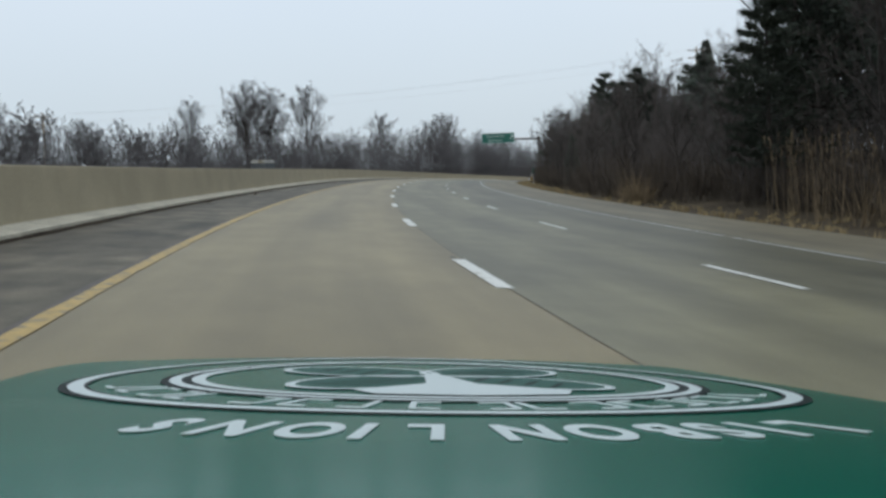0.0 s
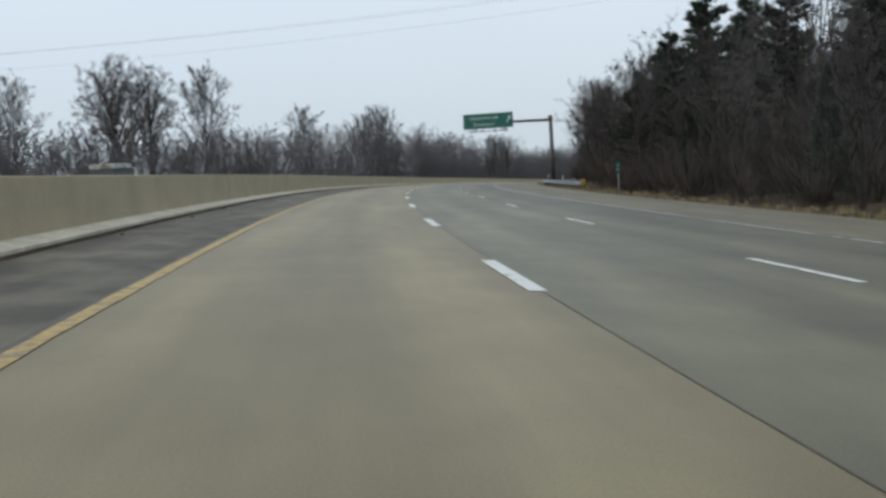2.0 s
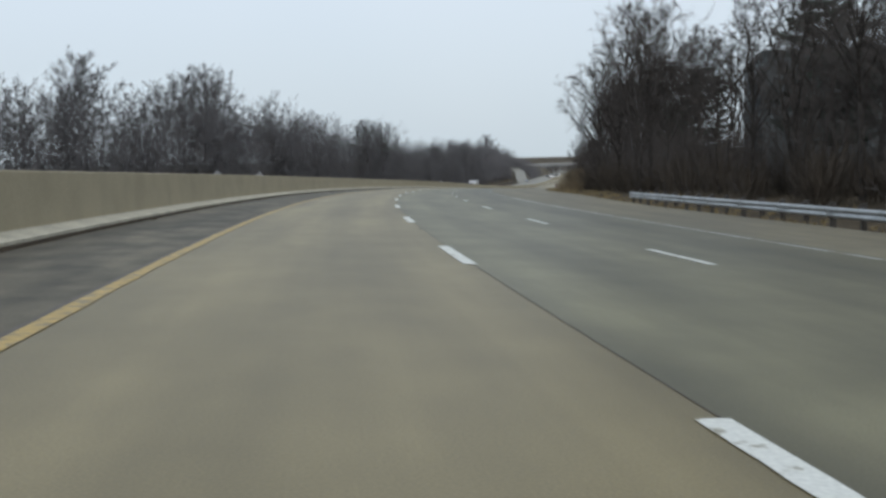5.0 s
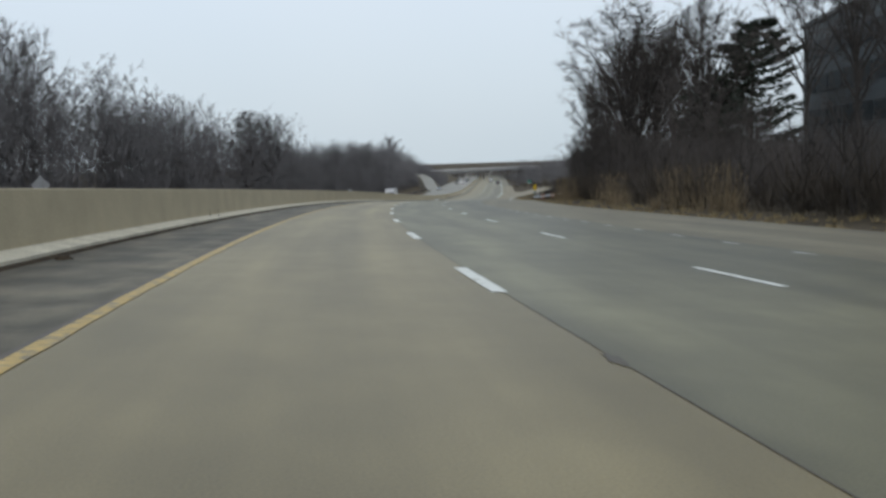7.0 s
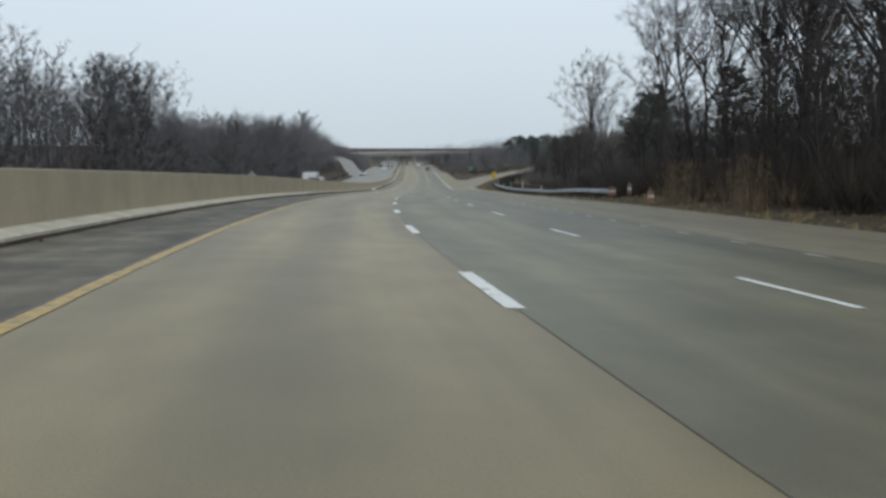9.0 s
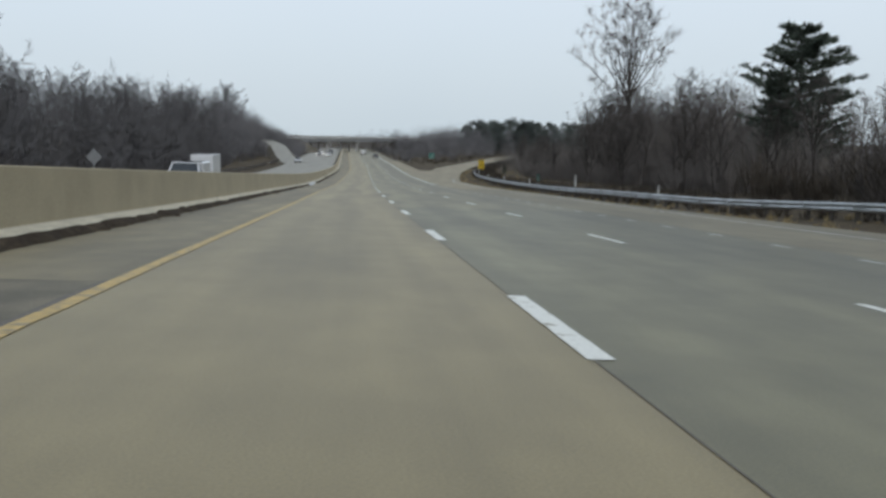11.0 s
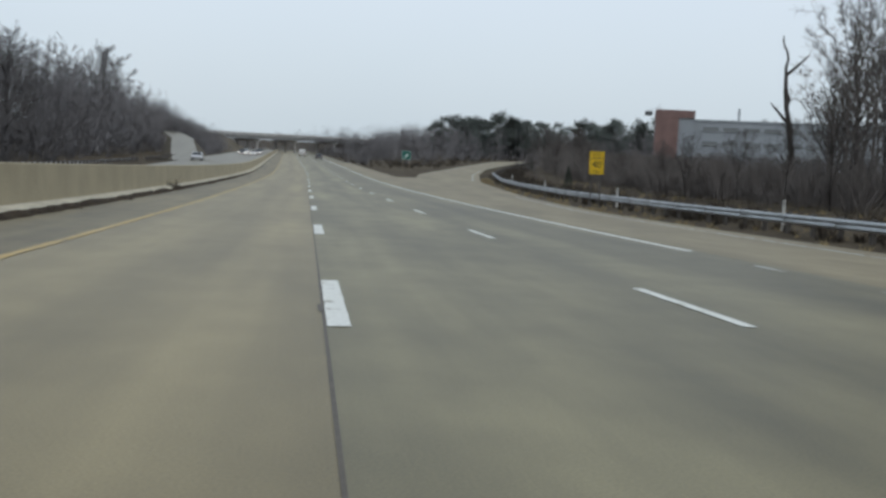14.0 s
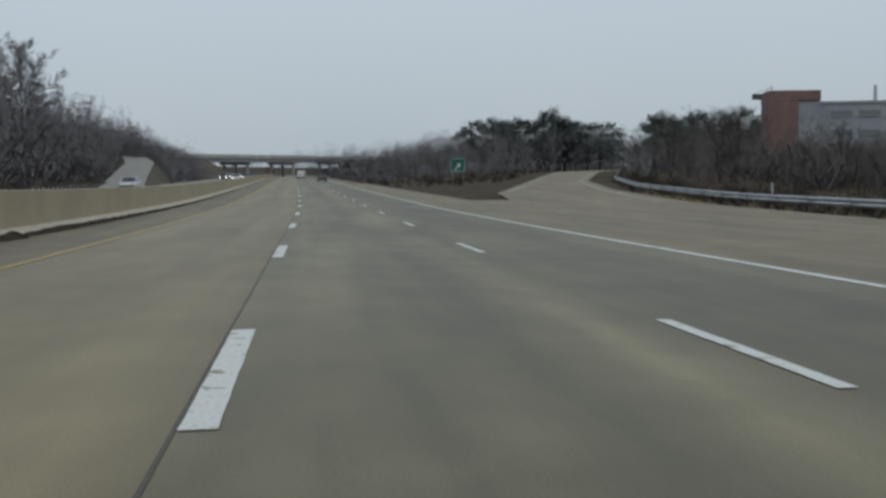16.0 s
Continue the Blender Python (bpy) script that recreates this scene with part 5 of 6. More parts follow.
ob = new("road_crack", mesh_of("road_crack", vs, fs, M_TAR))
ob.parent = road
tagged(ob, "broken dark joint across the lane")


vs, fs = [], []
for i in range(61):
    u = -3.5 + 1.7 * i / 60
    k = math.sin(math.pi * i / 60) ** 0.6
    vs += [at(119.87 - k * (0.14 + 0.12 * noise.noise((u * 4, 1, 0))), u, 0.0035), at(119.92 + k * (0.17 + 0.16 * noise.noise((u * 3, 5, 0)) + 0.1 * noise.noise((u * 9, 5, 0))), u, 0.0035)]
ob = new("worn_hollow", mesh_of("worn_hollow", vs, [(2 * i, 2 * i + 2, 2 * i + 3, 2 * i + 1) for i in range(60)], M_HOLLOW))
ob.parent = road
tagged(ob, "worn brown hollow along the broken joint")


# cracks across the inner shoulder and a few across the lanes
def crack(s, u0, u1, wide, seed):
    n = 40
    vs = []
    for i in range(n + 1):
        u = u0 + (u1 - u0) * i / n
        w = wide * max(0.15, 0.6 + noise.noise((u * 4, seed, 1)) + 0.6 * noise.noise((u * 15, seed, 2)))
        c = s + 0.5 * noise.noise((u * 0.6, seed, 0)) + 0.08 * noise.noise((u * 5, seed, 4))
        vs += [at(c - w, u, 0.006), at(c + w, u, 0.006)]
    ob = new("road_crack", mesh_of("road_crack", vs, [(2 * i, 2 * i + 2, 2 * i + 3, 2 * i + 1) for i in range(n)], M_TAR))
    ob.parent = road


def broken_spot(s, u, long, wide, seed):
    """A small ragged hollow in the paving, filled with dark tar and grit."""
    n = 22
    vs = [at(s, u, 0.0065)]
    for i in range(n):
        a = 6.2832 * i / n
        k = 0.75 + 0.5 * noise.noise((math.cos(a) * 1.6, math.sin(a) * 1.6, seed * 3.7)) + 0.25 * noise.noise((math.cos(a) * 5, math.sin(a) * 5, seed))
        vs.append(at(s + math.sin(a) * long * k, u + math.cos(a) * wide * k, 0.0065))
    ob = new("broken_spot", mesh_of("broken_spot", vs, [(0, i + 1, (i + 1) % n + 1) for i in range(n)], M_TAR))
    ob.parent = road


for i, (s, u, long, wide) in enumerate(((3.4, -0.04, 0.5, 0.09), (262.2, 0.06, 0.35, 0.1), (273.6, 0.0, 0.5, 0.07), (214.5, 0.05, 0.4, 0.14), (409.6, 0.14, 0.22, 0.3), (406.0, 0.0, 0.6, 0.08), (408.0, -0.1, 0.3, 0.06),
                                        (439.6, -0.1, 0.9, 0.06), (119.6, -0.1, 0.4, 0.1), (167.0, 0.02, 0.5, 0.07), (311.0, 0.0, 0.4, 0.08), (357.0, 0.03, 0.5, 0.08), (384.0, -0.02, 0.6, 0.07))):
    broken_spot(s, u, long * 0.6, wide * 0.5, i + 1)
rc = random.Random(77)
for i in range(46):
    s = 2 + i * 7.4 + rc.uniform(-3, 3)
    crack(s, -6.25, rc.choice((-4.1, -4.1, -5.0)), rc.uniform(0.008, 0.03), i)
for i in range(16):
    s = 20 + i * 31 + rc.uniform(-12, 12)
    u0 = rc.choice((0.2, 3.7))
    crack(s, u0, u0 + 3.2, rc.uniform(0.006, 0.016), 100 + i)


# ---------------------------------------------------------------- vehicles
def car_body(length, width, height, kind):
    """Lower body and cabin of a vehicle, nose towards +y, standing on z = 0."""
    L, W, H = length, width, height
    if kind == "car":
        low = [(-L / 2, 0.62, 0.86), (-L / 2 + 0.12, 0.42, 0.95), (-L * 0.2, 0.28, 1.0), (L * 0.2, 0.28, 1.0), (L / 2 - 0.35, 0.3, 0.93), (L / 2, 0.42, 0.8)]
        top = [0.92, 0.98, 0.95, 0.93, 0.82, 0.68]
        cab = [(-L * 0.42, 0.95), (-L * 0.27, H), (L * 0.03, H), (L * 0.22, 0.94)]
    else:
        low = [(-L / 2, 0.4, 0.97), (-L / 2 + 0.1, 0.34, 1.0), (-L * 0.2, 0.3, 1.0), (L * 0.2, 0.3, 1.0), (L / 2 - 0.2, 0.32, 0.96), (L / 2, 0.42, 0.86)]
        top = [1.1, 1.12, 1.12, 1.12, 1.05, 0.9]
        cab = [(-L * 0.495, 1.1), (-L * 0.475, H), (L * 0.2, H), (L * 0.34, 1.1)]
    bm = bmesh.new()
    rings = []
    for (y, z0, k), z1 in zip(low, top):
        w = W / 2 * k
        rings.append([bm.verts.new(p) for p in ((-w * 0.94, y, z0), (-w, y, z0 + 0.16), (-w, y, z1 - 0.14), (-w * 0.93, y, z1), (0, y, z1 + 0.02), (w * 0.93, y, z1), (w, y, z1 - 0.14), (w, y, z0 + 0.16), (w * 0.94, y, z0))])
    for a, b in zip(rings, rings[1:]):
        for i in range(8):
            bm.faces.new((a[i], a[i + 1], b[i + 1], b[i]))
        bm.faces.new((a[8], a[0], b[0], b[8]))
    bm.faces.new(rings[0][::-1])
    bm.faces.new(rings[-1])
    bmesh.ops.recalc_face_normals(bm, faces=bm.faces)
    roof = bmesh.new()
    wb, wt = W / 2 * 0.9, W / 2 * 0.74
    b0, t0, t1, b1 = cab
    box(roof, wt * 2, t1[0] - t0[0], 0.06, 0, (t0[0] + t1[0]) / 2, t0[1] - 0.03, 0.02)
    for x0, x1 in ((-wb, -wt), (wb, wt)):
        for (ya, za), (yb, zb) in ((b0, t0), (b1, t1)):
            rod(roof, (x0, ya, za), (x1, yb, zb), 0.045, 0.04, 6)
        rod(roof, (x0, (b0[0] + b1[0]) / 2, b0[1]), (x1, (t0[0] + t1[0]) / 2, t0[1]), 0.04, 0.04, 6)
    gv_ = [(-wb, b0[0], b0[1]), (wb, b0[0], b0[1]), (-wt, t0[0], t0[1] - 0.04), (wt, t0[0], t0[1] - 0.04), (-wt, t1[0], t1[1] - 0.04), (wt, t1[0], t1[1] - 0.04), (-wb, b1[0], b1[1]), (wb, b1[0], b1[1])]
    panes = []
    for nm, f in (("rear_window", (0, 1, 3, 2)), ("windscreen", (4, 5, 7, 6)), ("side_window", (0, 2, 4, 6)), ("side_window", (1, 7, 5, 3))):
        pane = bmesh.new()
        pane.faces.new([pane.verts.new(gv_[i]) for i in f])
        panes.append((nm, pane))
    if kind != "car":
        box(roof, W * 0.94, L * 0.52, H - 1.1, 0, -L * 0.235, (H + 1.1) / 2, 0.08)
    return bm, roof, panes


def wheel_at(parent, x, y, r=0.32, w=0.2):
    bm = bmesh.new()
    rod(bm, (x - w / 2, y, r), (x + w / 2, y, r), r, r, 20)
    bmesh.ops.bevel(bm, geom=[e for e in bm.edges if e.calc_face_angle(0) > 1.0], offset=0.03, segments=2, affect="EDGES")
    tyre = part("tyre", bm, M_TYRE, parent, "", True)
    bm = bmesh.new()
    rod(bm, (x - w / 2 - 0.006, y, r), (x + w / 2 + 0.006, y, r), r * 0.62, r * 0.62, 14)
    part("rim", bm, M_ALU, tyre)


def vehicle(name, kind, size, paint, m, label, lit=False):
    L, W, H = size
    v = new(name)
    tagged(v, label, "car" if kind == "car" else "van")
    v.matrix_world = m
    body, roof, panes = car_body(L, W, H, kind)
    part("body", body, paint, v)
    part("roof", roof, paint, v)
    for nm, pane in panes:
        part(nm, pane, M_GLASS, v)
    for x in (-W / 2 + 0.12, W / 2 - 0.12):
        for y in (-L * 0.3, L * 0.31):
            wheel_at(v, x, y)
    zt = 0.66 if kind == "car" else 0.82
    for x in (-W * 0.34, W * 0.34):
        bm = bmesh.new()
        box(bm, 0.3, 0.1, 0.15, x, L / 2 - 0.02, zt - 0.05, 0.03)
        part("headlamp", bm, M_LAMP if lit else M_ALU, v, "lit white headlamp" if lit else "")
        bm = bmesh.new()
        box(bm, 0.28, 0.1, 0.16, x, -L / 2 + 0.01, zt + 0.12, 0.03)
        part("tail_lamp", bm, M_TAIL, v)
    bm = bmesh.new()
    box(bm, W * 0.9, 0.12, 0.2, 0, L / 2 - 0.03, 0.5, 0.04)
    part("front_bumper", bm, M_CARGREY, v)
    bm = bmesh.new()
    box(bm, W * 0.9, 0.12, 0.22, 0, -L / 2 + 0.02, 0.52, 0.04)
    part("rear_bumper", bm, M_CARGREY, v)
    return v


vehicle("car", "car", (4.6, 1.8, 1.45), M_CARGREY, stand(692, 5.3, 0.0), "dark grey saloon car on the road ahead")
vehicle("van", "van", (5.2, 2.0, 2.1), M_CARWHITE, stand(745, 1.8, 0.0), "white van far ahead on the road")
for s, u, paint, nm in ((700, -11.5, M_CARWHITE, "white"), (716, -15, M_CARGREY, "grey"), (733, -11.2, M_CARGREY, "dark"), (750, -15.4, M_CARWHITE, "pale"), (772, -11.5, M_CARGREY, "dark grey")):
    vehicle("car", "car", (4.5, 1.8, 1.45), paint, stand(s, u, 0.0, turn=180), nm + " oncoming car with lit headlamps", True)
vehicle("car", "car", (4.5, 1.78, 1.45), M_CARWHITE, stand(607, -17.8, 0.0, turn=180), "silver white oncoming car beyond the barrier")
vehicle("van", "van", (5.0, 1.9, 1.74), M_CARWHITE, stand(394.2, -11.2, 0.0, turn=180), "white oncoming minivan beyond the barrier", False)

# white box truck
bt = new("box_truck")
tagged(bt, "white oncoming box truck beyond the barrier", "truck")
bt.matrix_world = stand(430, -15.8, 0.0, turn=180) @ Matrix.Scale(0.86, 4)
bm = bmesh.new()
box(bm, 2.35, 5.6, 2.2, 0, -1.1, 2.15, 0.04)
part("cargo_box", bm, M_CARWHITE, bt)
bm = bmesh.new()
box(bm, 2.0, 1.6, 1.35, 0, 2.6, 1.15, 0.15)
box(bm, 1.9, 1.1, 0.6, 0, 2.35, 1.95, 0.15)
part("cab", bm, M_CARWHITE, bt)
bm = bmesh.new()
box(bm, 1.7, 0.06, 0.55, 0, 2.95, 1.85, 0.02)
part("windscreen", bm, M_GLASS, bt)
bm = bmesh.new()
box(bm, 1.9, 7.0, 0.25, 0, -0.5, 0.85, 0.02)
part("chassis", bm, M_BLACK, bt)
for x in (-0.95, 0.95):
    for y in (-2.4, 2.4):
        wheel_at(bt, x, y, 0.42, 0.26)

# long white trailer parked beyond the far carriageway
tr = new("trailer")
tagged(tr, "long white trailer parked before the far trees", "trailer")
tr.matrix_world = stand(142, -28, -0.1)
bm = bmesh.new()
box(bm, 2.3, 3.0, 0.42, 0, -0.6, 3.4, 0.04)
part("top_panel", bm, M_FADED, tr, "dull white upper panel")
bm = bmesh.new()
box(bm, 2.3, 1.2, 0.42, 0, 1.9, 3.4, 0.04)
part("top_panel", bm, M_FADED, tr, "dull white upper panel")
bm = bmesh.new()
box(bm, 2.2, 5.6, 2.2, 0, 0.4, 2.05, 0.04)
part("body", bm, M_DARKWALL, tr)
for x in (-0.9, 0.9):
    for y in (-1.4, 2.2):
        wheel_at(tr, x, y, 0.48, 0.28)

# ---------------------------------------------------------------- bridge
br = new("overpass_bridge")
tagged(br, "concrete and steel road bridge over the motorway", "bridge", kind="structure")
ax = Vector((0.843, 0.538, 0)).normalized()
br.matrix_world = Matrix.Translation((359, 762, -6.9)) @ Matrix.Rotation(math.atan2(ax.y, ax.x), 4, "Z")
bm = bmesh.new()
box(bm, 190, 11, 0.35, 5, 5, 0.25)
part("deck", bm, M_HAZED_BRIDGE, br)
for y in (-0.4, 10.4):
    bm = bmesh.new()
    box(bm, 190, 0.3, 0.95, 5, y, 0.75, 0.04)
    part("parapet", bm, M_HAZED_BRIDGE, br, "pale concrete parapet")
for y in (0.2, 3.4, 6.6, 9.8):
    bm = bmesh.new()
    box(bm, 146, 0.4, 0.06, -3, y, 0.04)
    box(bm, 146, 0.05, 1.1, -3, y, -0.5)
    box(bm, 146, 0.4, 0.06, -3, y, -1.07)
    part("girder", bm, M_HAZED_GIRDER, br, "steel girder, lightened with painted haze")
for x in (-72, 62):
    bm = bmesh.new()
    box(bm, 3.0, 12.5, 7.5, x, 5, -3.4)
    part("abutment", bm, M_HAZED_BRIDGE, br)
for x in (-42, -11, 27):
    bm = bmesh.new()
    box(bm, 1.1, 11, 0.8, x, 5, -1.5, 0.06)
    for y in (0.8, 5, 9.2):
        rod(bm, (x, y, -7.0), (x, y, -1.8), 0.42, 0.42, 14)
    part("pier", bm, M_HAZED_BRIDGE, br)
for x, sx in ((-108.5, 75), (112, 100)):
    bm = bmesh.new()
    v = [bm.verts.new(p) for p in ((x - sx / 2, -1, 0.2), (x + sx / 2, -1, 0.2), (x + sx / 2, 11, 0.2), (x - sx / 2, 11, 0.2), (x - sx / 2, -16, -7), (x + sx / 2, -16, -7), (x + sx / 2, 26, -7), (x - sx / 2, 26, -7))]
    for f in ((0, 1, 2, 3), (4, 5, 1, 0), (2, 6, 7, 3), (4, 0, 3, 7), (1, 5, 6, 2)):
        bm.faces.new([v[i] for i in f])
    part("embankment", bm, M_BANK, br)

# ---------------------------------------------------------------- buildings
bd = new("office_building")
tagged(bd, "brick stair tower beside a pale panelled office block", "building")
GZ = -12.2
bd.matrix_world = Matrix.Translation((341, 566.5, GZ)) @ Matrix.Rotation(math.atan2(-0.75, 0.66), 4, "Z")
bm = bmesh.new()
box(bm, 5.6, 9, 16.0, 2.8, 4.5, 8.0)
part("tower", bm, M_BRICK, bd, "red brick stair tower")
bm = bmesh.new()
box(bm, 9.6, 9.3, 1.9, 4.75, 4.6, 15.0, 0.05)
part("tower_cap", bm, M_BRICK, bd, "brick band round the tower's top")
bm = bmesh.new()
box(bm, 3.8, 8.4, 14, 7.5, 4.6, 7.0)
part("corner_panel", bm, M_PANEL, bd)
bm = bmesh.new()
box(bm, 48, 22, 13.6, 33.4, 12.5, 6.8)
part("wall", bm, M_PANEL, bd, "pale blue-grey wall panels")
bm = bmesh.new()
box(bm, 48.3, 0.35, 0.5, 33.4, 1.45, 13.65, 0.03)
part("parapet", bm, M_PANEL, bd)
for z in (4.4, 8.0, 11.6):
    for k in range(9):
        bm = bmesh.new()
        box(bm, 3.8, 0.3, 1.05, 13.6 + k * 5.0, 1.46, z, 0.02)
        w_ = part("window", bm, M_HAZED_GLASS, bd, "ribbon window, its dark glass paled for haze")
        bm = bmesh.new()
        box(bm, 3.95, 0.14, 0.08, 13.6 + k * 5.0, 1.3, z - 0.58)
        part("sill", bm, M_ALU, w_)
bm = bmesh.new()
rod(bm, (21, 8, 14.2), (21, 8, 17.2), 0.35, 0.3, 10)
part("vent_stack", bm, M_STEEL, bd)
bm = bmesh.new()
rod(bm, (1.0, 1.0, 16.0), (0.6, 0.4, 17.2), 0.07, 0.05, 8)
rod(bm, (0.6, 0.4, 16.6), (-2.6, 0.4, 15.4), 0.05, 0.04, 8)
part("flag_pole", bm, M_RUST, bd)
bm = bmesh.new()
box(bm, 1.9, 0.08, 1.1, -1.9, 0.4, 14.9, 0.02)
part("flag", bm, M_DARKWALL, bd, "dark hanging flag")

of = new("dark_office")
tagged(of, "dark office block with window bands behind bare trees", "building")
of.matrix_world = stand(340, 48, -0.6, turn=-92)
bm = bmesh.new()
box(bm, 34, 26, 19.5, 17, 13, 9.75)
part("wall", bm, M_DARKWALL, of)
for z in (4.0, 8.0, 12.0, 16.0):
    for k in range(6):
        bm = bmesh.new()
        box(bm, 4.6, 0.2, 2.0, 3.4 + k * 5.3, -0.02, z, 0.02)
        part("window", bm, M_DARKPANE, of)
    for k in range(4):
        bm = bmesh.new()
        box(bm, 0.2, 4.8, 1.9, -0.02, 3.4 + k * 6.2, z, 0.02)
        part("window", bm, M_DARKPANE, of)
bm = bmesh.new()
box(bm, 34.6, 26.6, 0.5, 17, 13, 19.6, 0.05)
part("roof_edge", bm, M_DARKWALL, of)

# utility poles
def utility_pole(s, u, h, label):
    p = new("utility_pole")
    tagged(p, label, "utility pole")
    p.matrix_world = stand(s, u, -0.2)
    bm = bmesh.new()
    rod(bm, (0, 0, -0.2), (0, 0, h), 0.17, 0.11, 10)
    part("pole", bm, M_POST, p, "", True)
    for z in (h - 0.5, h - 1.5):
        bm = bmesh.new()
        box(bm, 2.3, 0.1, 0.12, 0, -0.12, z, 0.01)
        part("crossarm", bm, M_POST, p)
        for x in (-1.0, -0.4, 0.4, 1.0):
            bm = bmesh.new()
            rod(bm, (x, -0.12, z + 0.05), (x, -0.12, z + 0.25), 0.05, 0.035, 8)
            part("insulator", bm, M_STEEL, p)
    return p


pole_a = utility_pole(112, -47, 8.6, "wooden utility pole among the far trees")
pole_b = utility_pole(128, 35.5, 16.5, "wooden utility pole with crossarms over the woods")
for x, drop in ((-1.0, 0.25), (1.0, 0.25), (0.4, 1.25)):
    a, b = pole_a.matrix_world @ Vector((x, -0.12, 8.6 - drop)), pole_b.matrix_world @ Vector((x, -0.12, 16.5 - drop))
    bm = bmesh.new()
    prev = a
    for k in range(1, 25):
        q = a.lerp(b, k / 24)
        q.z -= 5.6 * (k / 24) * (1 - k / 24)
        rod(bm, prev, q, 0.006, 0.006, 4)
        prev = q
    cable = new("power_cable", mesh_from("power_cable", bm, M_STEEL))
    tagged(cable, "thin dark overhead power cable crossing the road", "cable", group="power cables")


def diamond_sign(s, u, z):
    """The back of a diamond warning sign that faces the oncoming lanes."""
    d = new("warning_sign")
    tagged(d, "grey aluminium back of a diamond warning sign", "road sign", group="oncoming warning signs")
    d.matrix_world = stand(s, u, -0.2)
    bm = bmesh.new()
    box(bm, 0.09, 0.06, z + 0.9, 0, 0, (z + 0.9) / 2, 0.01)
    part("post", bm, M_STEEL, d)
    ob = part("sign_panel", plate(0.95, 0.95, 0.08, 0.012), M_ALU, d)
    ob.matrix_local = Matrix.Translation((0, 0.06, z + 0.2)) @ Matrix.Rotation(radians(45), 4, "Y")
    ob = part("sign_face", plate(0.94, 0.94, 0.08, 0.006), M_YSIGN, d)
    ob.matrix_local = Matrix.Translation((0, 0.076, z + 0.2)) @ Matrix.Rotation(radians(45), 4, "Y")


for s, u, z in ((279, -24.6, 2.0), (257, -23.6, 1.85), (420, -23.2, 2.3)):
    diamond_sign(s, u, z)
# tall dead weeds on the barrier's toe
spots = [(245.3, -6.6, 0.7), (246.8, -6.62, 0.6), (372.3, -6.75, 1.05), (373, -6.7, 0.6)]
undergrowth("dead_weeds", spots, M_BUSH, "dead brown weed stalks rooted in the barrier's toe", 50, 8)
spots = [(480.5, -6.62, 0.95), (481.0, -6.6, 0.75), (480.1, -6.58, 0.65), (475.5, -6.5, 0.4), (471.8, -6.55, 0.45)]
undergrowth("dead_bush", spots, M_BUSH, "small round dead bush on the barrier's toe", 51, 60)
# pale dead stems and feathery reeds at the woods' edge
spots = [(127.6 + rng.gauss(0, 0.7), 15.6 + rng.gauss(0, 0.4), rng.uniform(2.6, 3.8)) for i in range(3)]
undergrowth("dead_stems", spots, M_REED, "pale dead stems standing at the woods' edge", 48, 14)
spots = [(43.4 + rng.gauss(0, 0.8), 13.2 + rng.gauss(0, 0.5), rng.uniform(1.3, 2.3)) for i in range(10)]
undergrowth("reeds", spots, M_REED, "pale feathery dry reeds on the verge", 49, 60)



def plumed_reeds(name, spots, label, seed):
    """Tall dry reeds: thin stems, drooping blades and a feathery plume on each."""
    w = Wood()
    r = random.Random(seed)
    for s, u, h in spots:
        a = r.uniform(0, 6.283)
        base = at(s, u, -0.2)
        tip = base + Vector((math.cos(a) * h * 0.1, math.sin(a) * h * 0.1, h))
        w.spike(base, tip, 0.014)
        for i in range(5):
            b = r.uniform(0, 6.283)
            p = base.lerp(tip, r.uniform(0.25, 0.8))
            w.blade(p, p + Vector((math.cos(b) * 0.4, math.sin(b) * 0.4, r.uniform(-0.05, 0.35))), 0.012, Vector((-math.sin(b), math.cos(b), 0)))
        for i in range(16):
            b = r.uniform(0, 6.283)
            p = base.lerp(tip, r.uniform(0.86, 1.0))
            d = Vector((math.cos(b) * 0.6 + math.cos(a) * 0.5, math.sin(b) * 0.6 + math.sin(a) * 0.5, r.uniform(0.1, 0.9)))
            w.blade(p, p + d * r.uniform(0.12, 0.24), 0.016, Vector((-math.sin(b), math.cos(b), 0)))
    return tagged(new(name, w.mesh(name, M_REED)), label, "reeds", kind="stuff")


rr = random.Random(61)
plumed_reeds("tall_reeds", [(rr.uniform(19, 28), 14.6 + rr.uniform(-0.4, 1.4), rr.uniform(2.4, 3.4)) for i in range(48)], "tall dry reeds with pale feathery plumes before the woods", 62)
plumed_reeds("tall_reeds", [(rr.choice((258, 266, 285, 318, 330)) + rr.gauss(0, 1.3), 16.5 + rr.uniform(-0.6, 1.0), rr.uniform(1.5, 2.7)) for i in range(330)], "dry tan reeds with feathery plumes along the verge", 63)

# ---------------------------------------------------------------- the green car at the start
HX, HY, HZ, HT = 0.12, 1.25, 0.907, 0.13   # middle of the bonnet badge in the car's space, and the bonnet's fall
gc = new("green_car")
tagged(gc, "glossy green saloon car with a white crest on its bonnet", "car")
gc.matrix_world = stand(-10.756, -2.059, 0.0, tilt=True)


def bonnet_z(x, y):
    z = HZ - HT * (y - HY) - 0.0076 * x
    z -= 0.95 * max(0.0, abs(x) - 0.48) ** 2 + 1.6 * max(0.0, y - HY - 0.47) ** 2 + 0.012 * (x / 0.5) ** 2
    return z


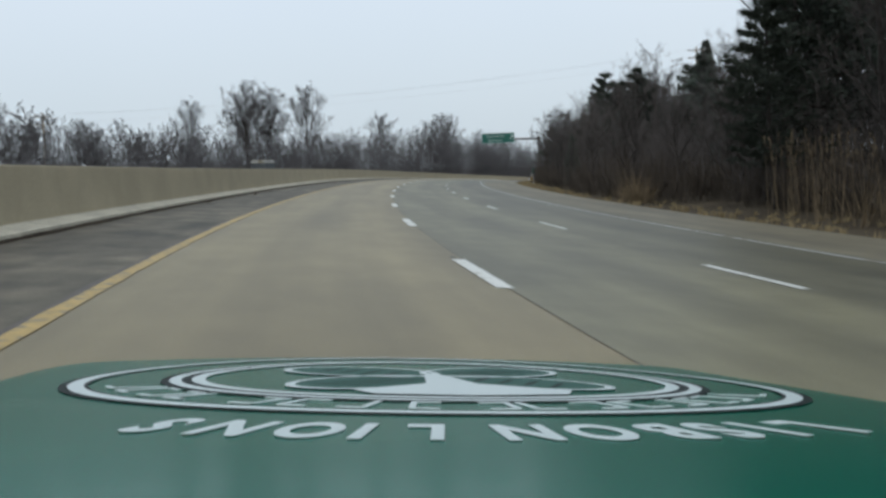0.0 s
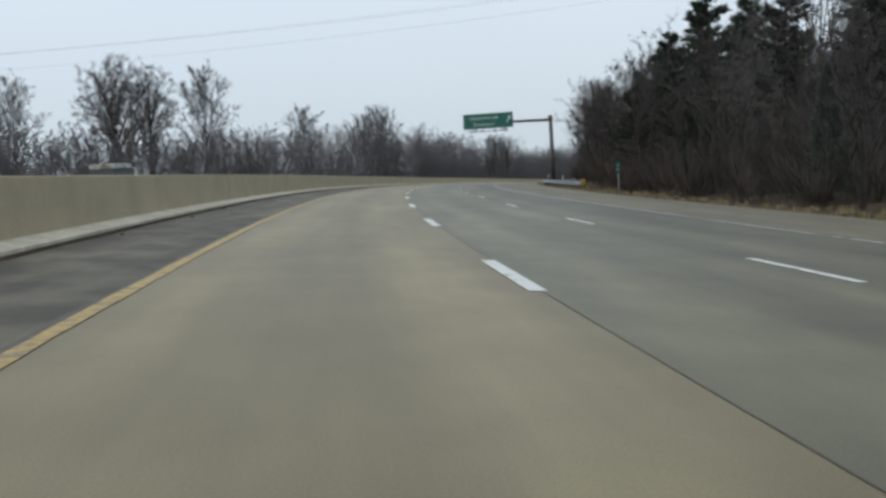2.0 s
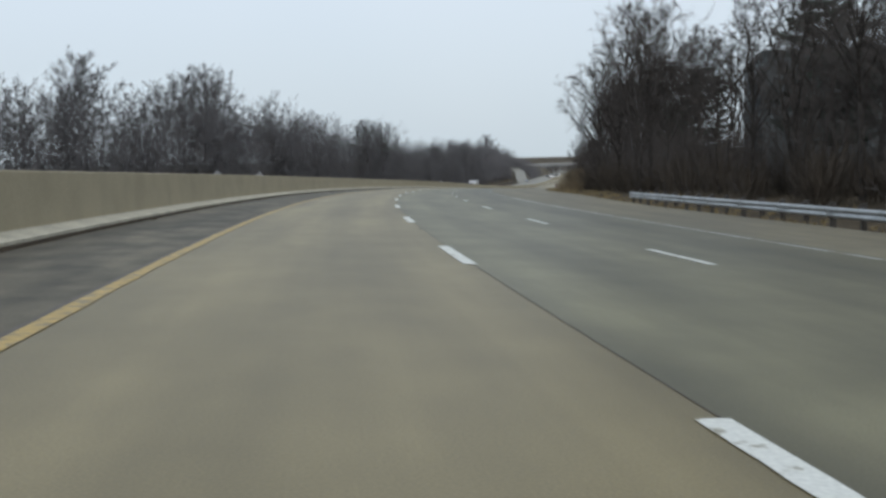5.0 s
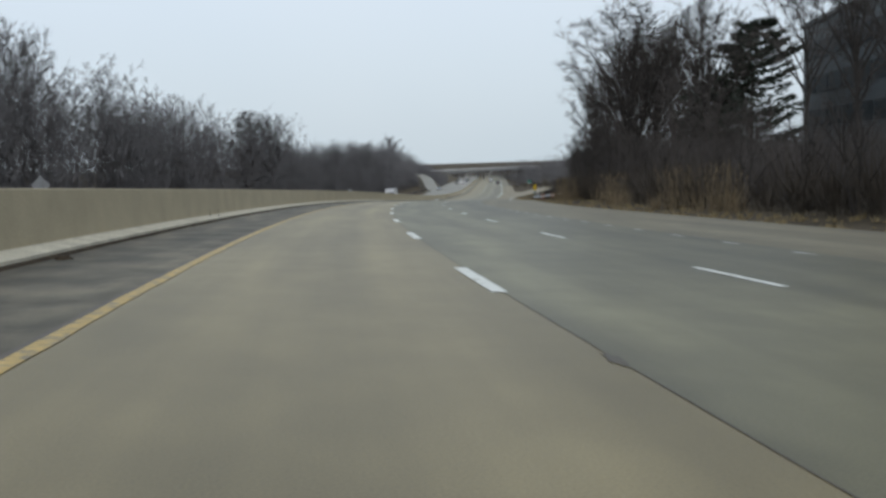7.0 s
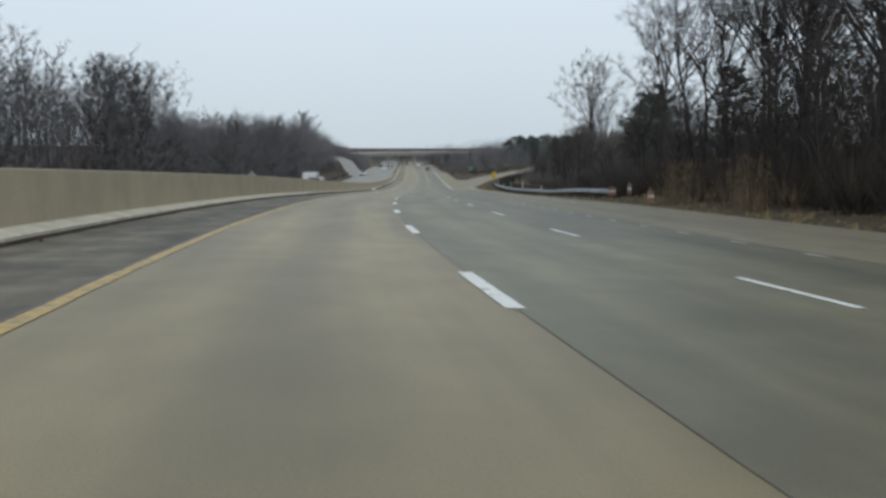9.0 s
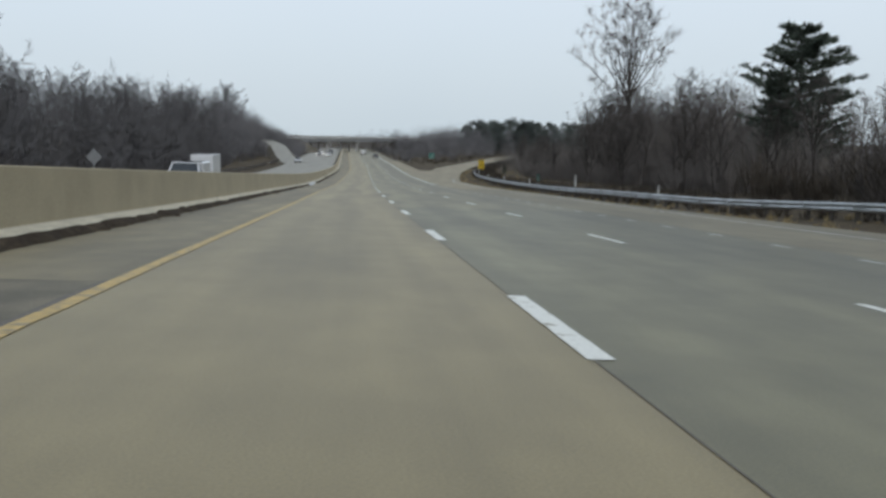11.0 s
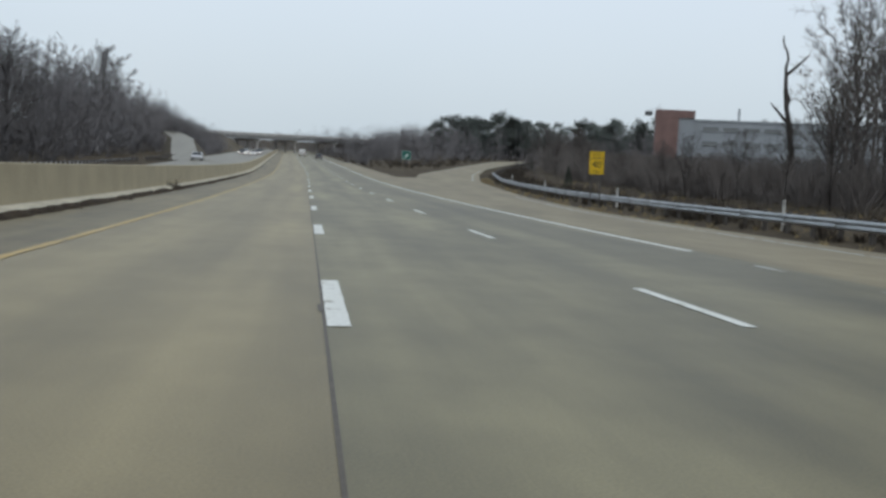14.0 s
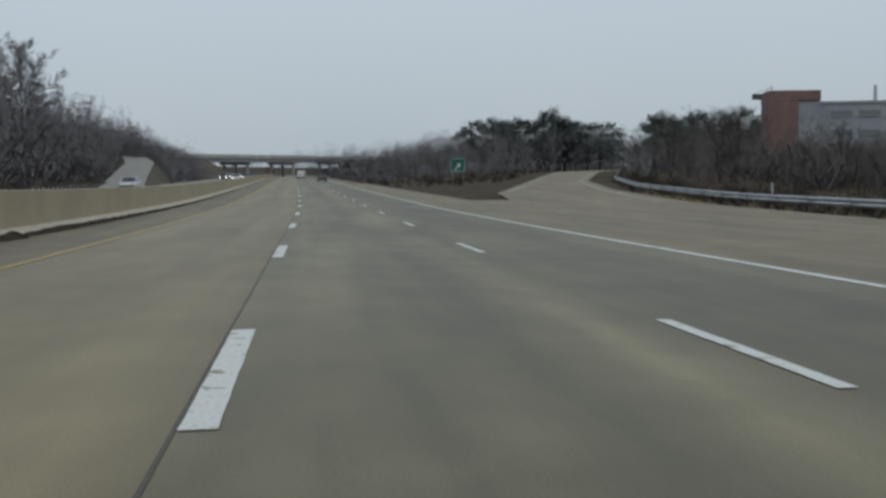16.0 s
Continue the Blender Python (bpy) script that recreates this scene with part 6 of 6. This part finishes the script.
bm = bmesh.new()
nx, ny = 40, 44
top = [[bm.verts.new((HX + (i / nx * 2 - 1) * 0.74, 0.36 + j / ny * 1.62, bonnet_z((i / nx * 2 - 1) * 0.74, 0.36 + j / ny * 1.62))) for j in range(ny + 1)] for i in range(nx + 1)]
for i in range(nx):
    for j in range(ny):
        bm.faces.new((top[i][j], top[i + 1][j], top[i + 1][j + 1], top[i][j + 1]))
bonnet = part("bonnet", bm, M_CARGREEN, gc, "glossy green bonnet wet with reflections", True)
mod = bonnet.modifiers.new("thick", "SOLIDIFY")
mod.thickness = 0.012
mod.offset = -1


def ring(r0, r1, lift, mat, name, cx=0.0, cy=0.0, sx=1.0, sy=1.0, turn=0.0, n=96):
    """A flat band of artwork that follows the bonnet."""
    vs, fs = [], []
    for i in range(n):
        a = 2 * math.pi * i / n
        for r in (r0, r1):
            px, py = r * math.cos(a) * sx, r * math.sin(a) * sy
            x = cx + px * math.cos(turn) - py * math.sin(turn)
            y = cy + px * math.sin(turn) + py * math.cos(turn)
            vs.append((HX + x, HY + y, bonnet_z(x, HY + y) + lift))
    for i in range(n):
        j = (i + 1) % n
        fs.append((2 * i, 2 * i + 1, 2 * j + 1, 2 * j))
    ob = new(name, mesh_of(name, vs, fs, mat))
    ob.parent = bonnet
    return ob


RB = 0.438
ring(RB, RB + 0.01, 0.0012, M_DECALDARK, "dark_outline")
ring(RB - 0.018, RB, 0.0016, M_DECAL, "white_ring")
ring(RB - 0.023, RB - 0.018, 0.0012, M_DECALDARK, "dark_outline")
ring(0.326, 0.336, 0.0012, M_DECALDARK, "dark_outline")
ring(0.312, 0.326, 0.0016, M_DECAL, "white_ring")
ring(0.3, 0.312, 0.0012, M_DECALDARK, "dark_outline")
ring(0.284, 0.3, 0.0016, M_DECAL, "white_ring")
# four veined leaves and a stem
for k in range(4):
    a = math.pi / 4 + k * math.pi / 2
    cx, cy = 0.125 * math.cos(a), 0.125 * math.sin(a)
    ring(0.0, 0.092, 0.0013, M_LEAF, "leaf", cx, cy, 1.2, 0.82, a, 48)
    ring(0.088, 0.099, 0.0018, M_DECAL, "leaf_outline", cx, cy, 1.2, 0.82, a, 48)
    for q in (-0.055, -0.02, 0.015, 0.05):
        ring(0.0, 0.042, 0.0016, M_DECALDARK, "leaf_vein", cx + q * math.cos(a), cy + q * math.sin(a), 1.0, 0.09, a + math.pi / 2 + 0.35, 12)
vs = [(HX + x, HY + y, bonnet_z(x, HY + y) + 0.002) for x, y in ((-0.012, 0.02), (0.012, 0.02), (0.03, -0.12), (0.12, -0.2), (0.1, -0.25), (0.0, -0.272), (-0.1, -0.25), (-0.12, -0.2), (-0.03, -0.12))]
ob = new("leaf_stem", mesh_of("leaf_stem", vs, [(0, 1, 2, 8), (2, 3, 4, 5), (8, 2, 5), (8, 5, 6, 7)], M_DECAL))
ob.parent = bonnet


def on_bonnet(a, r):
    """A pose on the bonnet, r from the badge's middle and a degrees from its rear; the text's top points outwards."""
    x, y = r * math.sin(radians(a)), -r * math.cos(radians(a))
    return Matrix.Translation((HX + x, HY + y, bonnet_z(x, HY + y) + 0.0009)) @ Matrix.Rotation(math.atan(-HT), 4, "X") @ Matrix.Rotation(radians(180 + a), 4, "Z")


word = "LISBON LIONS"
for ch, a in zip(word, (24.5, 18.5, 14, 9.5, 3.5, -2.25, -6, -9.5, -14.25, -18.25, -24.25, -30.5)):
    if ch != " ":
        lettering("bonnet_letter", ch, 0.088, M_DECAL, bonnet, on_bonnet(a, 0.55) @ Matrix.Diagonal((0.47, 0.95, 1, 1)), thick=0.0003, bold=0.004)
# the ring's small lettering as plain bars
for k, a in enumerate((60, 47, 40.25, 31, 23.25, 15.5, 6.25, 0, -10.25, -20, -28, -35.75, -48.75, -56, -65, -74)):
    bm = bmesh.new()
    box(bm, 0.026, 0.007, 0.001, 0, 0.03, 0)
    box(bm, 0.006, 0.06, 0.001, -0.012 if k % 2 else 0.012, 0, 0)
    if k % 3:
        box(bm, 0.026, 0.007, 0.001, 0, -0.027, 0)
    ob = part("crest_bar", bm, M_DECAL, bonnet)
    ob.matrix_local = on_bonnet(a, 0.365)

# the rest of the body, belt height, sides and cabin
bm = bmesh.new()
rings = []
for y, zs, zt, w_ in ((-2.75, 0.5, 0.9, 0.7), (-2.6, 0.3, 0.99, 0.8), (-1.8, 0.22, 1.0, 0.87), (-0.6, 0.2, 0.97, 0.89), (0.36, 0.2, 0.94, 0.88), (1.1, 0.22, 0.82, 0.86), (1.75, 0.25, 0.7, 0.8), (2.02, 0.32, 0.56, 0.68)):
    rings.append([bm.verts.new((HX + sx * w_, y, z)) for sx, z in ((-0.92, zs), (-1, zs + 0.12), (-1, zt - 0.16), (-0.93, zt - 0.04), (-0.8, zt - 0.03), (0.8, zt - 0.03), (0.93, zt - 0.04), (1, zt - 0.16), (1, zs + 0.12), (0.92, zs))])
for a, b in zip(rings, rings[1:]):
    for i in range(9):
        if i == 4 and -1.9 < a[0].co.y < 0.3:
            continue
        bm.faces.new((a[i], a[i + 1], b[i + 1], b[i]))
    bm.faces.new((a[9], a[0], b[0], b[9]))
bm.faces.new(rings[0][::-1])
bm.faces.new(rings[-1])
bmesh.ops.recalc_face_normals(bm, faces=bm.faces)
part("body", bm, M_CARGREEN, gc, "", False)
bm = bmesh.new()
box(bm, 1.12, 1.25, 0.05, HX, -1.05, 1.47, 0.02)
part("roof", bm, M_CARGREEN, gc)
for sx in (-1, 1):
    bm = bmesh.new()
    rod(bm, (HX + sx * 0.76, 0.34, 0.92), (HX + sx * 0.55, -0.43, 1.46), 0.045, 0.04, 8)
    rod(bm, (HX + sx * 0.8, -0.75, 0.92), (HX + sx * 0.56, -0.85, 1.46), 0.04, 0.04, 8)
    rod(bm, (HX + sx * 0.74, -2.2, 0.95), (HX + sx * 0.55, -1.66, 1.46), 0.06, 0.05, 8)
    part("pillars", bm, M_CARGREEN, gc)
    for y in (1.35, -1.75):
        wheel_at(gc, HX + sx * 0.8, y, 0.32, 0.2)
bm = bmesh.new()
v = [bm.verts.new(p) for p in ((HX - 0.7, -2.2, 0.96), (HX + 0.7, -2.2, 0.96), (HX + 0.53, -1.68, 1.45), (HX - 0.53, -1.68, 1.45))]
bm.faces.new(v)
part("rear_window", bm, M_GLASS, gc)
for sx in (-1, 1):
    bm = bmesh.new()
    box(bm, 0.3, 0.12, 0.16, HX + sx * 0.5, 1.98, 0.55, 0.04)
    part("headlamp", bm, M_ALU, gc)
    bm = bmesh.new()
    box(bm, 0.28, 0.08, 0.2, HX + sx * 0.5, -2.74, 0.78, 0.03)
    part("tail_lamp", bm, M_TAIL, gc)
